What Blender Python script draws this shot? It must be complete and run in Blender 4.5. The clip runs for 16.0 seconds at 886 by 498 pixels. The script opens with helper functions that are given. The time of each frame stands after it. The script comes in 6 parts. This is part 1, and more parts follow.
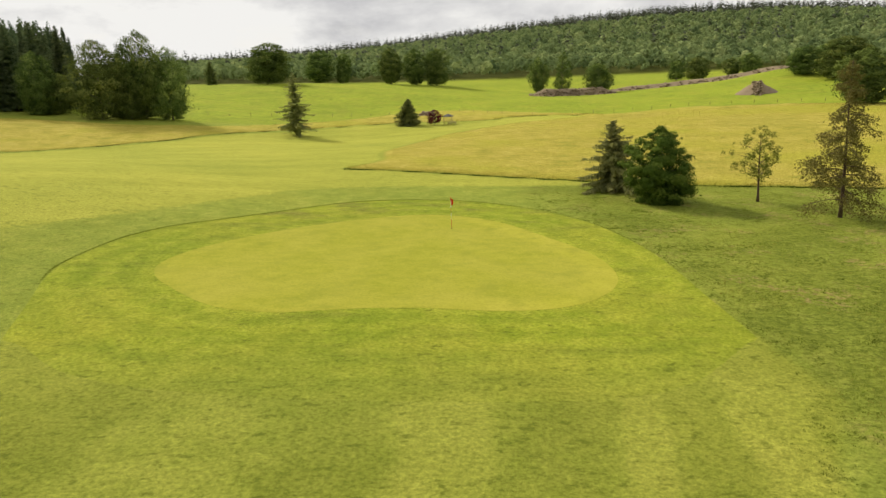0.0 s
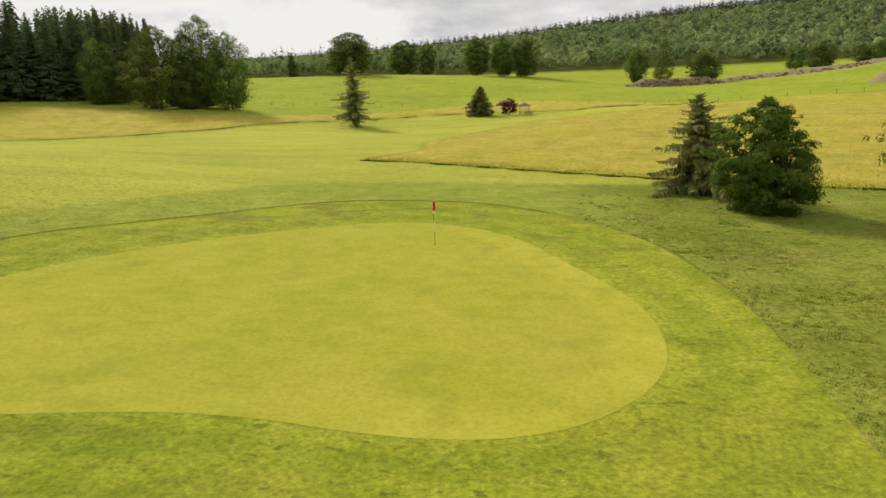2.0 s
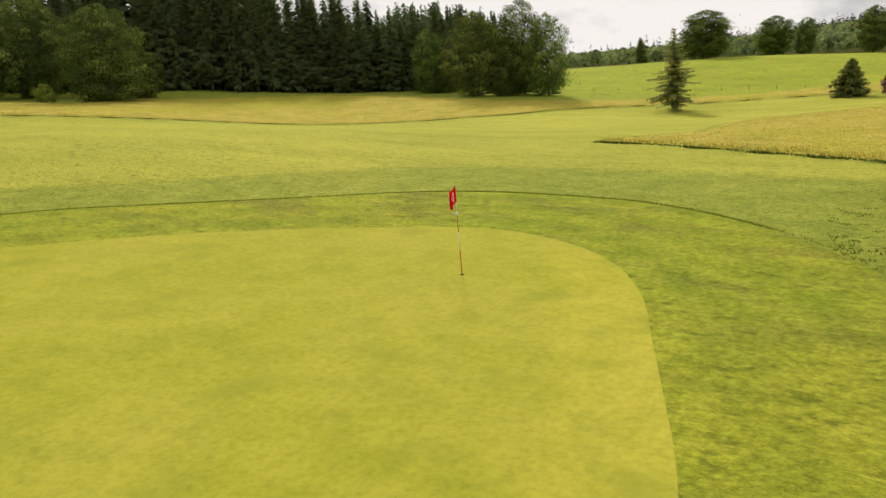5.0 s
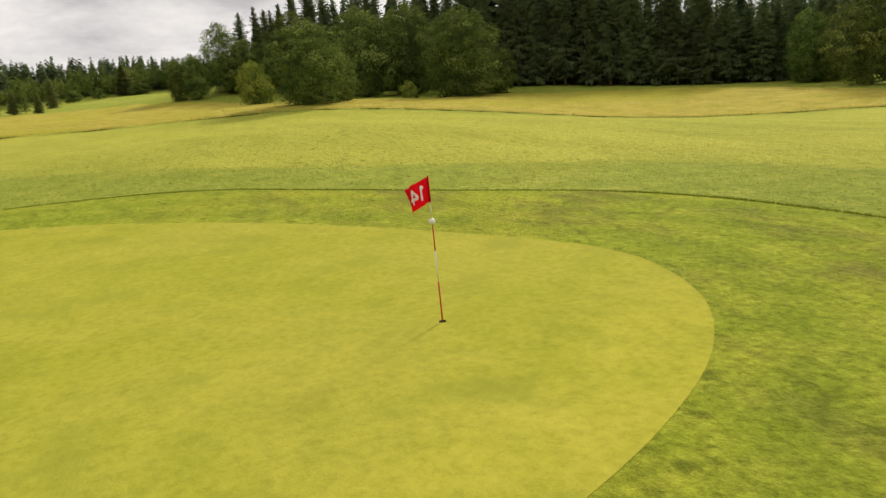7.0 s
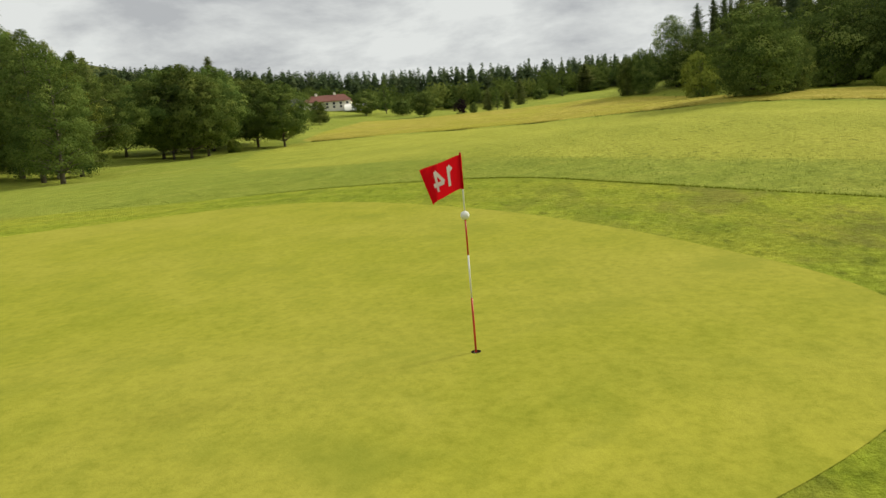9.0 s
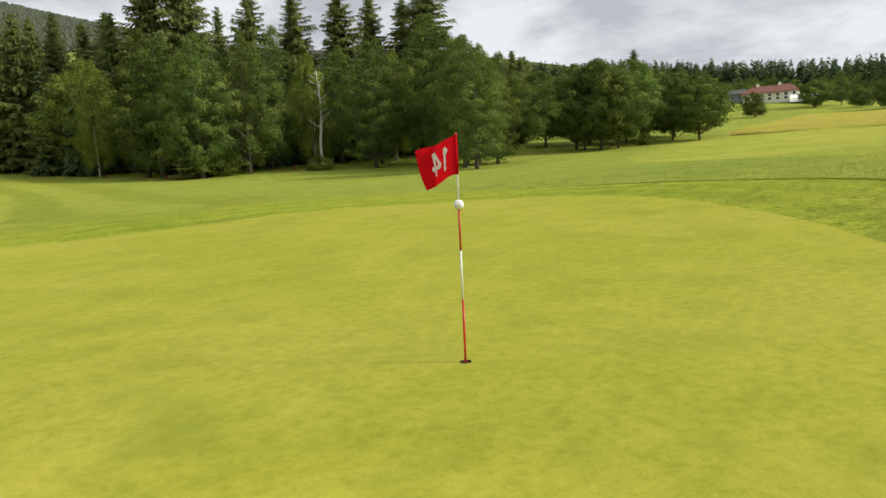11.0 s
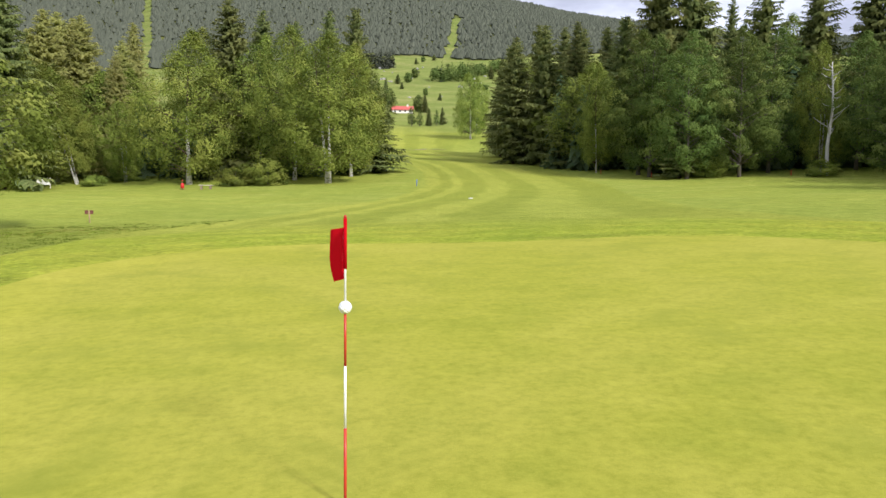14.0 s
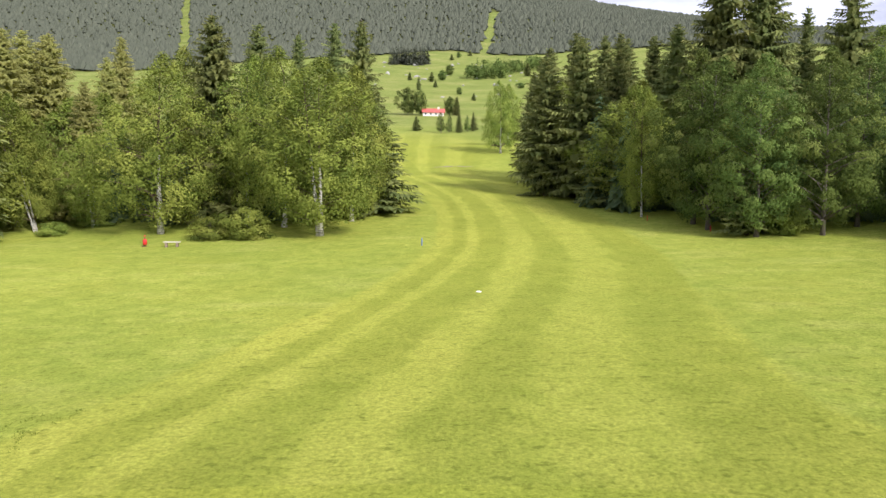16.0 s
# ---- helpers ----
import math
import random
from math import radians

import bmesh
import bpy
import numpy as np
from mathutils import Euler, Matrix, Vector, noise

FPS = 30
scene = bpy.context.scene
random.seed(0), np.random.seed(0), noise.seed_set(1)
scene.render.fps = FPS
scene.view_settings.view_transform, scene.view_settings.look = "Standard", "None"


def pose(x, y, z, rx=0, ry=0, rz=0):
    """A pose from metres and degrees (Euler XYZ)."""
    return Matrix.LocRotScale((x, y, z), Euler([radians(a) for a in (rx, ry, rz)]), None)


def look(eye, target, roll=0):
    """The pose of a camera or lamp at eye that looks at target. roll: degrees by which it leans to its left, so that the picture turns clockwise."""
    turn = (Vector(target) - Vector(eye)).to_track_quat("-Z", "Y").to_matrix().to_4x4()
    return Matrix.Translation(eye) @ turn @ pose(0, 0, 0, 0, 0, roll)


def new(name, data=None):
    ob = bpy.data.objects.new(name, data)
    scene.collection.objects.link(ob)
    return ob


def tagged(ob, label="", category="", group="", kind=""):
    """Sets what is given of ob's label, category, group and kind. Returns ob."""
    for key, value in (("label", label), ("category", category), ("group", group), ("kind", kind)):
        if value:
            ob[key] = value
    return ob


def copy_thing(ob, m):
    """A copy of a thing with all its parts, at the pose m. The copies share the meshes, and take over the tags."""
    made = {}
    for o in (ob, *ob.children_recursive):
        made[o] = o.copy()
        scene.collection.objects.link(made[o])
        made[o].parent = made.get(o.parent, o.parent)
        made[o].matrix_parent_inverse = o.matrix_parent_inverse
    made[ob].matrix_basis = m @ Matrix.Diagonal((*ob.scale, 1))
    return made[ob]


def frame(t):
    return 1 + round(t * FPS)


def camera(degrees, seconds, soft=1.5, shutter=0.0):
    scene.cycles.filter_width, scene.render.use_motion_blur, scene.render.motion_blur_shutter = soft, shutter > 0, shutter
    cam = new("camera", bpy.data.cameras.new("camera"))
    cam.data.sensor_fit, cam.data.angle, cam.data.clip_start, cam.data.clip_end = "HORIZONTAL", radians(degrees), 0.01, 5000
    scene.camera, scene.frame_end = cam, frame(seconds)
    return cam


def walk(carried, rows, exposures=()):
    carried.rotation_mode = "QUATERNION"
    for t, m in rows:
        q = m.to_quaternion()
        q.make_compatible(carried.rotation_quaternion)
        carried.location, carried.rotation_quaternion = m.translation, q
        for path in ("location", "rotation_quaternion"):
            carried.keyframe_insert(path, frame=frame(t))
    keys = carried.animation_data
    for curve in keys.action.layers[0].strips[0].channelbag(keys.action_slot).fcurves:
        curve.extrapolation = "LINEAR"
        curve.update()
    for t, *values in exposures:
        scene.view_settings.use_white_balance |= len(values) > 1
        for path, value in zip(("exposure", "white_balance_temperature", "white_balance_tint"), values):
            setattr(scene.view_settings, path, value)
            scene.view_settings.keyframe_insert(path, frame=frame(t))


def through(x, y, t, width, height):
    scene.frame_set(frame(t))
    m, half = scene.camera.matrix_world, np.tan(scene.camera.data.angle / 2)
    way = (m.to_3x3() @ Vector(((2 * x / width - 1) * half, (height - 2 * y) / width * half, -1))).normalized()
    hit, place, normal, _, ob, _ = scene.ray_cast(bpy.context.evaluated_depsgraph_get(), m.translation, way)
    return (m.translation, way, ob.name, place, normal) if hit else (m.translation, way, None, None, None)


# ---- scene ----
cam = camera(64.0, 16.0)
PATH = [
    (0, (0.008, -45.874, 10.835), (-0.0189, -43.9420, 10.3193), -2.21),
    (0.5, (1.344, -41.904, 10.237), (1.2769, -39.9719, 9.7235), -2.19),
    (1, (2.744, -38.010, 9.439), (2.6095, -36.0814, 8.9263), -2.25),
    (1.5, (3.880, -34.427, 8.734), (3.6745, -32.5044, 8.2208), -2.45),
    (2, (5.117, -30.248, 7.909), (4.8157, -28.3378, 7.3970), -2.73),
    (2.5, (6.215, -26.712, 7.160), (5.7919, -24.8243, 6.6541), -2.99),
    (3, (7.204, -23.740, 6.548), (6.6346, -21.8890, 6.0480), -3.29),
    (3.2, (7.556, -22.823, 6.364), (6.9238, -20.9917, 5.8672), -3.49),
    (5.5, (9.871, -9.986, 3.950), (8.4915, -8.6055, 3.5127), -5.39),
    (6, (9.604, -7.382, 3.518), (8.0595, -6.1804, 3.1042), -5.56),
    (6.5, (9.408, -5.320, 3.177), (7.7125, -4.3347, 2.7868), -5.67),
    (7, (9.213, -3.564, 2.901), (7.3873, -2.8338, 2.5358), -5.83),
    (7.5, (8.791, -2.007, 2.654), (6.8688, -1.5693, 2.3167), -5.82),
    (8, (8.299, -0.736, 2.460), (6.3290, -0.5894, 2.1498), -5.70),
    (8.5, (7.741, 0.448, 2.260), (5.7678, 0.2837, 1.9776), -5.25),
    (9, (7.203, 1.499, 2.099), (5.2763, 1.0272, 1.8405), -4.95),
    (11.5, (3.6792, 5.1886, 1.673), (2.5608, 3.5408, 1.4871), -2.02),
    (12, (2.8302, 5.5742, 1.66), (1.9569, 3.7835, 1.4828), -1.34),
    (12.5, (1.913, 5.7933, 1.664), (1.2846, 3.9028, 1.4896), -0.59),
    (13, (1.0799, 5.9233, 1.703), (0.6647, 3.9752, 1.5264), -0.09),
    (13.5, (0.2136, 5.803, 1.77), (0.0029, 3.8222, 1.5877), 0.34),
    (13.7, (-0.0903, 5.4792, 1.874), (-0.2268, 3.4913, 1.6965), 0.80),
    (14, (-0.5023, 4.9575, 2.36), (-0.5753, 2.9676, 2.1724), 0.75),
    (14.2, (-0.7939, 4.0798, 2.825), (-0.8343, 2.0887, 2.6387), 0.81),
    (14.3, (-0.9196, 3.6982, 3.045), (-0.9503, 1.7074, 2.8574), 0.94),
    (14.5, (-1.2205, 2.9732, 3.717), (-1.2347, 0.9827, 3.5216), 1.00),
    (15, (-1.9026, -0.2175, 5.207), (-1.89, -2.2076, 5.0047), 1.09),
    (15.5, (-2.4388, -4.2597, 6.62), (-2.4161, -6.2493, 6.4141), 1.05),
    (16, (-3.1736, -9.3505, 8.176), (-3.145, -11.3398, 7.9689), 0.92),
]
LIGHT_METER = [(0, 0.32, 6540, 9), (3, 0.27, 6560, 10), (5.5, 0.33, 6720, 12), (7.2, 0.30, 6650, 12), (9, 0.15, 6350, 5), (11.5, 0.37, 5930, 7), (12.5, 0.48, 5650, 9), (14, 0.60, 5480, 18), (15, 0.72, 5450, 20), (16, 0.82, 5540, 21)]
walk(cam, [(t, look(eye, target, roll)) for t, eye, target, roll in PATH], LIGHT_METER)


# ---- light ----
SUN_TO = Vector((-0.62, 0.78, 0.0)).normalized()      # where the sun stands, on the plan
SUN_UP = radians(33)
sun = new("sun", bpy.data.lights.new("sun", "SUN"))
sun.data.energy, sun.data.angle, sun.data.color = 3.4, radians(9.0), (1.0, 0.92, 0.72)
sun.matrix_world = look((0, 0, 60), Vector((0, 0, 60)) - (SUN_TO * math.cos(SUN_UP) + Vector((0, 0, math.sin(SUN_UP)))))


def world_sky():
    w = bpy.data.worlds.new("sky")
    scene.world = w
    w.use_nodes = True
    nt = w.node_tree
    nt.nodes.clear()
    out, bg = nt.nodes.new("ShaderNodeOutputWorld"), nt.nodes.new("ShaderNodeBackground")
    sky = nt.nodes.new("ShaderNodeTexSky")
    sky.sky_type, sky.sun_disc = "NISHITA", False
    sky.sun_elevation, sky.sun_rotation = SUN_UP, math.atan2(SUN_TO.x, SUN_TO.y) % (2 * math.pi)
    dim = nt.nodes.new("ShaderNodeVectorMath")
    dim.operation = "SCALE"
    dim.inputs["Scale"].default_value = 0.10
    nt.links.new(sky.outputs[0], dim.inputs[0])
    tc, mp = nt.nodes.new("ShaderNodeTexCoord"), nt.nodes.new("ShaderNodeMapping")
    mp.inputs["Scale"].default_value = (1.0, 1.0, 2.8)
    nt.links.new(tc.outputs["Generated"], mp.inputs[0])
    big, small = nt.nodes.new("ShaderNodeTexNoise"), nt.nodes.new("ShaderNodeTexNoise")
    big.inputs["Scale"].default_value, big.inputs["Detail"].default_value, big.inputs["Roughness"].default_value = 3.1, 9.0, 0.60
    big.inputs["Distortion"].default_value = 0.15
    small.inputs["Scale"].default_value, small.inputs["Detail"].default_value = 5.2, 7.0
    for n in (big, small):
        nt.links.new(mp.outputs[0], n.inputs["Vector"])
    grey = nt.nodes.new("ShaderNodeValToRGB")
    e = grey.color_ramp.elements
    e[0].position, e[0].color = 0.38, (0.61, 0.605, 0.622, 1)
    e[1].position, e[1].color = 0.55, (1.0, 0.985, 0.96, 1)
    nt.links.new(big.outputs["Fac"], grey.inputs[0])
    gaps = nt.nodes.new("ShaderNodeValToRGB")
    g = gaps.color_ramp.elements
    g[0].position, g[0].color = 0.28, (0.9, 0.9, 0.9, 1)
    g[1].position, g[1].color = 0.40, (1, 1, 1, 1)
    nt.links.new(small.outputs["Fac"], gaps.inputs[0])
    bright = nt.nodes.new("ShaderNodeRGBToBW")
    nt.links.new(dim.outputs[0], bright.inputs[0])
    lift = nt.nodes.new("ShaderNodeMapRange")
    for key, v in (("From Min", 0.15), ("From Max", 0.9), ("To Min", 0.96), ("To Max", 1.0)):
        lift.inputs[key].default_value = v
    nt.links.new(bright.outputs[0], lift.inputs["Value"])
    lit = nt.nodes.new("ShaderNodeVectorMath")
    lit.operation = "SCALE"
    nt.links.new(grey.outputs[0], lit.inputs[0])
    nt.links.new(lift.outputs[0], lit.inputs["Scale"])
    mix = nt.nodes.new("ShaderNodeMix")
    mix.data_type = "RGBA"
    nt.links.new(gaps.outputs[0], mix.inputs["Factor"])
    nt.links.new(dim.outputs[0], mix.inputs["A"])
    nt.links.new(lit.outputs[0], mix.inputs["B"])
    nt.links.new(mix.outputs["Result"], bg.inputs["Color"])
    bg.inputs["Strength"].default_value = 0.72
    nt.links.new(bg.outputs[0], out.inputs["Surface"])


world_sky()

# ---- materials ----


class Nodes:
    """A short way to write a node material."""

    def __init__(self, name):
        self.mat = bpy.data.materials.new(name)
        self.mat.use_nodes = True
        self.t = self.mat.node_tree
        self.t.nodes.clear()
        self.out = self.t.nodes.new("ShaderNodeOutputMaterial")

    def add(self, kind, **inputs):
        n = self.t.nodes.new("ShaderNode" + kind)
        for k, v in inputs.items():
            self.put(n, k.replace("_", " "), v)
        return n

    def put(self, n, key, v):
        if isinstance(v, bpy.types.NodeSocket):
            self.t.links.new(v, n.inputs[key])
        else:
            n.inputs[key].default_value = v

    def pos(self):
        return self.add("NewGeometry").outputs["Position"]

    def noise(self, scale, detail=3.0, rough=0.55, vector=None, stretch=None):
        v = vector or self.pos()
        if stretch:
            m = self.add("Mapping", Vector=v, Scale=stretch)
            v = m.outputs[0]
        n = self.add("TexNoise", Vector=v, Scale=scale, Detail=detail, Roughness=rough)
        return n.outputs["Fac"]

    def ramp(self, fac, *stops):
        r = self.add("ValToRGB", Fac=fac)
        e = r.color_ramp.elements
        while len(e) < len(stops):
            e.new(0.5)
        for el, (p, c) in zip(e, stops):
            el.position = p
            el.color = (*c, 1) if len(c) == 3 else c
        return r.outputs[0]

    def mix(self, fac, a, b, how="MIX"):
        m = self.t.nodes.new("ShaderNodeMix")
        m.data_type, m.blend_type = "RGBA", how
        for key, v in (("Factor", fac), ("A", a), ("B", b)):
            if isinstance(v, bpy.types.NodeSocket):
                self.t.links.new(v, m.inputs[key])
            elif key == "Factor":
                m.inputs[key].default_value = v
            else:
                m.inputs[key].default_value = (*v, 1)
        return m.outputs["Result"]

    def maths(self, op, a, b=0.5, clamp=False):
        m = self.t.nodes.new("ShaderNodeMath")
        m.operation, m.use_clamp = op, clamp
        for i, v in enumerate((a, b)):
            if isinstance(v, bpy.types.NodeSocket):
                self.t.links.new(v, m.inputs[i])
            else:
                m.inputs[i].default_value = v
        return m.outputs[0]

    def attr(self, name):
        n = self.t.nodes.new("ShaderNodeAttribute")
        n.attribute_name = name
        return n.outputs["Fac"]

    def surface(self, color, rough=0.8, bump=None, height=0.02, metal=0.0, spec=0.3, fuzz=None):
        p = self.add("BsdfPrincipled")
        self.put(p, "Base Color", color if isinstance(color, bpy.types.NodeSocket) else (*color, 1))
        self.put(p, "Roughness", rough)
        self.put(p, "Metallic", metal)
        self.put(p, "Specular IOR Level", spec)
        if fuzz:
            self.put(p, "Sheen Weight", fuzz[0])
            self.put(p, "Sheen Roughness", 0.55)
            self.put(p, "Sheen Tint", (*fuzz[1], 1))
        if bump is not None:
            b = self.add("Bump", Height=bump, Strength=1.0, Distance=height)
            self.t.links.new(b.outputs[0], p.inputs["Normal"])
        self.t.links.new(p.outputs[0], self.out.inputs[0])
        return self.mat

    def leafy(self, color, through=0.35, back=None):
        d = self.add("BsdfDiffuse", Color=color)
        s = self.add("BsdfTranslucent", Color=back or color)
        m = self.add("MixShader", Fac=through)
        self.t.links.new(d.outputs[0], m.inputs[1])
        self.t.links.new(s.outputs[0], m.inputs[2])
        self.t.links.new(m.outputs[0], self.out.inputs[0])
        return self.mat


def leaf_material(name, dark, mid, light, through=0.35):
    """Leaves whose colour runs with the mesh's tone, from shoot to shoot with some shade put in, and a little from leaf
    to leaf.
    """
    k = Nodes(name)
    island = k.add("NewGeometry").outputs["Random Per Island"]
    tree = k.add("ObjectInfo").outputs["Random"]
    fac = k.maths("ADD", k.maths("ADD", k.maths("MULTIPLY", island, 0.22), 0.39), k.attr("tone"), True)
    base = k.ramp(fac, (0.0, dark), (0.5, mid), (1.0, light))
    hsv = k.add("HueSaturation", Color=base)
    k.put(hsv, "Hue", k.maths("ADD", k.maths("MULTIPLY", tree, 0.024), 0.488))
    k.put(hsv, "Value", k.maths("ADD", k.maths("MULTIPLY", tree, 0.35), 0.82))
    return k.leafy(hsv.outputs[0], through)


def bark_material(name, a, b, scale=(6, 6, 1.2), marks=None):
    k = Nodes(name)
    n = k.noise(3.0, 5.0, stretch=scale)
    c = k.ramp(n, (0.3, a), (0.7, b))
    if marks:
        m = k.noise(2.2, 3.0, stretch=(1.0, 1.0, 7.0))
        c = k.mix(k.ramp(m, (0.56, (0, 0, 0)), (0.62, (1, 1, 1))), c, marks)
    return k.surface(c, 0.9, n, 0.03)


BEECH = leaf_material("beech_leaves", (0.038, 0.060, 0.018), (0.126, 0.170, 0.042), (0.285, 0.330, 0.088), 0.30)
BIRCH = leaf_material("birch_leaves", (0.084, 0.120, 0.024), (0.208, 0.252, 0.044), (0.345, 0.372, 0.074), 0.31)
LIME = leaf_material("lime_leaves", (0.052, 0.084, 0.024), (0.128, 0.174, 0.040), (0.222, 0.264, 0.066), 0.36)
SPRUCE = leaf_material("spruce_needles", (0.054, 0.080, 0.030), (0.128, 0.160, 0.054), (0.250, 0.265, 0.085), 0.34)
PALE_SPRUCE = leaf_material("pale_spruce_needles", (0.190, 0.220, 0.068), (0.340, 0.360, 0.112), (0.480, 0.468, 0.158), 0.50)
# darker, cooler copy of the spruce needles: the woods' backlit shade put into colour
SPRUCE_SHADED = leaf_material("shaded_spruce_needles", (0.046, 0.070, 0.036), (0.096, 0.130, 0.060), (0.165, 0.195, 0.086), 0.30)
LARCH = leaf_material("larch_needles", (0.140, 0.138, 0.040), (0.215, 0.200, 0.058), (0.300, 0.270, 0.090), 0.45)
SPRING = leaf_material("young_leaves", (0.10, 0.13, 0.02), (0.19, 0.22, 0.04), (0.30, 0.31, 0.07), 0.4)
MAPLE = leaf_material("maple_leaves", (0.05, 0.010, 0.014), (0.11, 0.020, 0.026), (0.18, 0.04, 0.045), 0.3)
BUSH = leaf_material("bush_leaves", (0.040, 0.068, 0.014), (0.096, 0.142, 0.026), (0.185, 0.235, 0.044), 0.35)
PLUM = leaf_material("plum_leaves", (0.012, 0.008, 0.010), (0.022, 0.014, 0.018), (0.040, 0.026, 0.030), 0.2)
FIR = leaf_material("open_larch_needles", (0.100, 0.125, 0.050), (0.205, 0.232, 0.088), (0.350, 0.350, 0.130), 0.50)
BARK = bark_material("grey_bark", (0.07, 0.055, 0.042), (0.17, 0.145, 0.115))
BROWN_BARK = bark_material("brown_bark", (0.06, 0.040, 0.028), (0.14, 0.095, 0.065))
WHITE_BARK = bark_material("birch_bark", (0.42, 0.39, 0.35), (0.68, 0.64, 0.59), (4, 4, 3), (0.05, 0.045, 0.04))
DEAD_BARK = bark_material("bleached_bark", (0.36, 0.34, 0.31), (0.58, 0.55, 0.51))


def ground_material():
    k = Nodes("turf_and_meadow")
    fine = k.noise(11.0, 6.0, 0.7)
    mid = k.noise(0.75, 7.0, 0.60)
    wide = k.noise(0.045, 4.0, 0.55)
    patch = k.noise(0.16, 5.0, 0.6)
    drag = k.noise(0.5, 5.0, 0.6, stretch=(0.35, 1.6, 1.0))
    frayed = k.maths("SUBTRACT", k.noise(1.3, 4.0, 0.65), 0.5)

    def zone(name, width, fray=0.0):
        """1 inside an outline and 0 outside, from the distance to it, over a border of that width."""
        d = k.maths("ADD", k.attr(name), k.maths("MULTIPLY", frayed, fray))
        return k.maths("ADD", k.maths("DIVIDE", d, width), 0.5, True)

    fairway, north = zone("fairway_d", 0.5, 0.9), zone("north_d", 1.1, 2.6)
    near_north = k.maths("MULTIPLY", north, 0.85)
    # longer turf between the mown parts
    rough = k.ramp(mid, (0.30, (0.138, 0.190, 0.026)), (0.50, (0.206, 0.256, 0.038)), (0.70, (0.290, 0.312, 0.062)))
    rough = k.mix(k.maths("MULTIPLY", fine, 0.45), rough, (0.300, 0.308, 0.054))
    rough = k.mix(k.ramp(patch, (0.48, (0, 0, 0)), (0.68, (0.3, 0.3, 0.3))), rough, (0.265, 0.262, 0.036))
    rough = k.mix(k.ramp(drag, (0.55, (0, 0, 0)), (0.72, (0.34, 0.34, 0.34))), rough, (0.120, 0.145, 0.018))
    raked = k.noise(0.22, 6.0, 0.68, stretch=(0.55, 1.6, 1.0))
    rough = k.mix(k.maths("MULTIPLY", k.attr("raked"), k.ramp(raked, (0.52, (0, 0, 0)), (0.66, (0.55, 0.55, 0.55)))), rough, (0.330, 0.332, 0.082))
    # mown turf with the mower's stripes
    mown = k.ramp(mid, (0.3, (0.200, 0.234, 0.028)), (0.7, (0.284, 0.298, 0.047)))
    mown = k.mix(k.maths("MULTIPLY", fine, 0.4), mown, (0.316, 0.312, 0.058))
    dry = k.maths("MULTIPLY", north, k.ramp(k.noise(0.22, 5.0, 0.6, stretch=(0.5, 1.4, 1)), (0.3, (0.45, 0.45, 0.45)), (0.65, (1, 1, 1))))
    mown = k.mix(dry, mown, (0.372, 0.366, 0.060))
    mown = k.mix(k.ramp(drag, (0.56, (0, 0, 0)), (0.76, (0.30, 0.30, 0.30))), mown, (0.150, 0.185, 0.015))
    olive = k.maths("MULTIPLY", k.ramp(k.noise(0.28, 6.0, 0.66), (0.48, (0, 0, 0)), (0.68, (0.42, 0.42, 0.42))), k.maths("SUBTRACT", 1.0, north, True))
    mown = k.mix(olive, mown, (0.172, 0.188, 0.026))
    streak = k.noise(0.42, 6.0, 0.66, stretch=(0.16, 1.0, 1.0))
    mown = k.mix(k.maths("MULTIPLY", north, k.ramp(streak, (0.56, (0, 0, 0)), (0.68, (0.5, 0.5, 0.5)))), mown, (0.225, 0.245, 0.030))
    wob = k.maths("ADD", k.attr("stripe"), k.maths("MULTIPLY", k.maths("SUBTRACT", k.noise(0.35, 4.0, 0.6), 0.5), 0.9))
    st = k.maths("SINE", k.maths("MULTIPLY", wob, math.pi))
    st = k.ramp(k.maths("ADD", k.maths("MULTIPLY", st, 0.5), 0.5, True), (0.32, (0.86, 0.89, 0.82)), (0.52, (0.98, 1.0, 0.97)), (0.70, (1.16, 1.13, 1.20)))
    worn = k.ramp(k.noise(0.09, 4.0, 0.6), (0.36, (0.78, 0.78, 0.78)), (0.60, (1, 1, 1)))
    mown = k.mix(k.maths("MULTIPLY", k.attr("striped"), worn), mown, k.mix(1.0, mown, st, "MULTIPLY"))
    # the apron round the green
    near = k.ramp(k.noise(1.0, 7.0, 0.58), (0.30, (0.142, 0.206, 0.014)), (0.5, (0.230, 0.282, 0.025)), (0.72, (0.316, 0.334, 0.042)))
    near = k.mix(k.maths("MULTIPLY", fine, 0.4), near, (0.280, 0.282, 0.022))
    near = k.mix(k.ramp(patch, (0.46, (0, 0, 0)), (0.64, (0.5, 0.5, 0.5))), near, (0.286, 0.284, 0.032))
    near = k.mix(k.ramp(drag, (0.54, (0, 0, 0)), (0.68, (0.50, 0.50, 0.50))), near, (0.130, 0.152, 0.020))
    bald = k.maths("MULTIPLY", k.attr("dry"), k.ramp(k.noise(0.33, 6.0, 0.7, stretch=(0.6, 1.3, 1)), (0.50, (0, 0, 0)), (0.62, (1, 1, 1))))
    near = k.mix(bald, near, (0.150, 0.140, 0.034))
    ring = k.maths("SINE", k.maths("MULTIPLY", k.attr("ring"), math.pi))
    near = k.mix(1.0, near, k.ramp(k.maths("ADD", k.maths("MULTIPLY", ring, 0.5), 0.5), (0.2, (0.92, 0.95, 0.91)), (0.8, (1.08, 1.06, 1.06))), "MULTIPLY")
    hay = k.ramp(k.noise(0.30, 7.0, 0.72), (0.30, (0.225, 0.222, 0.032)), (0.50, (0.390, 0.312, 0.060)), (0.72, (0.485, 0.380, 0.104)))
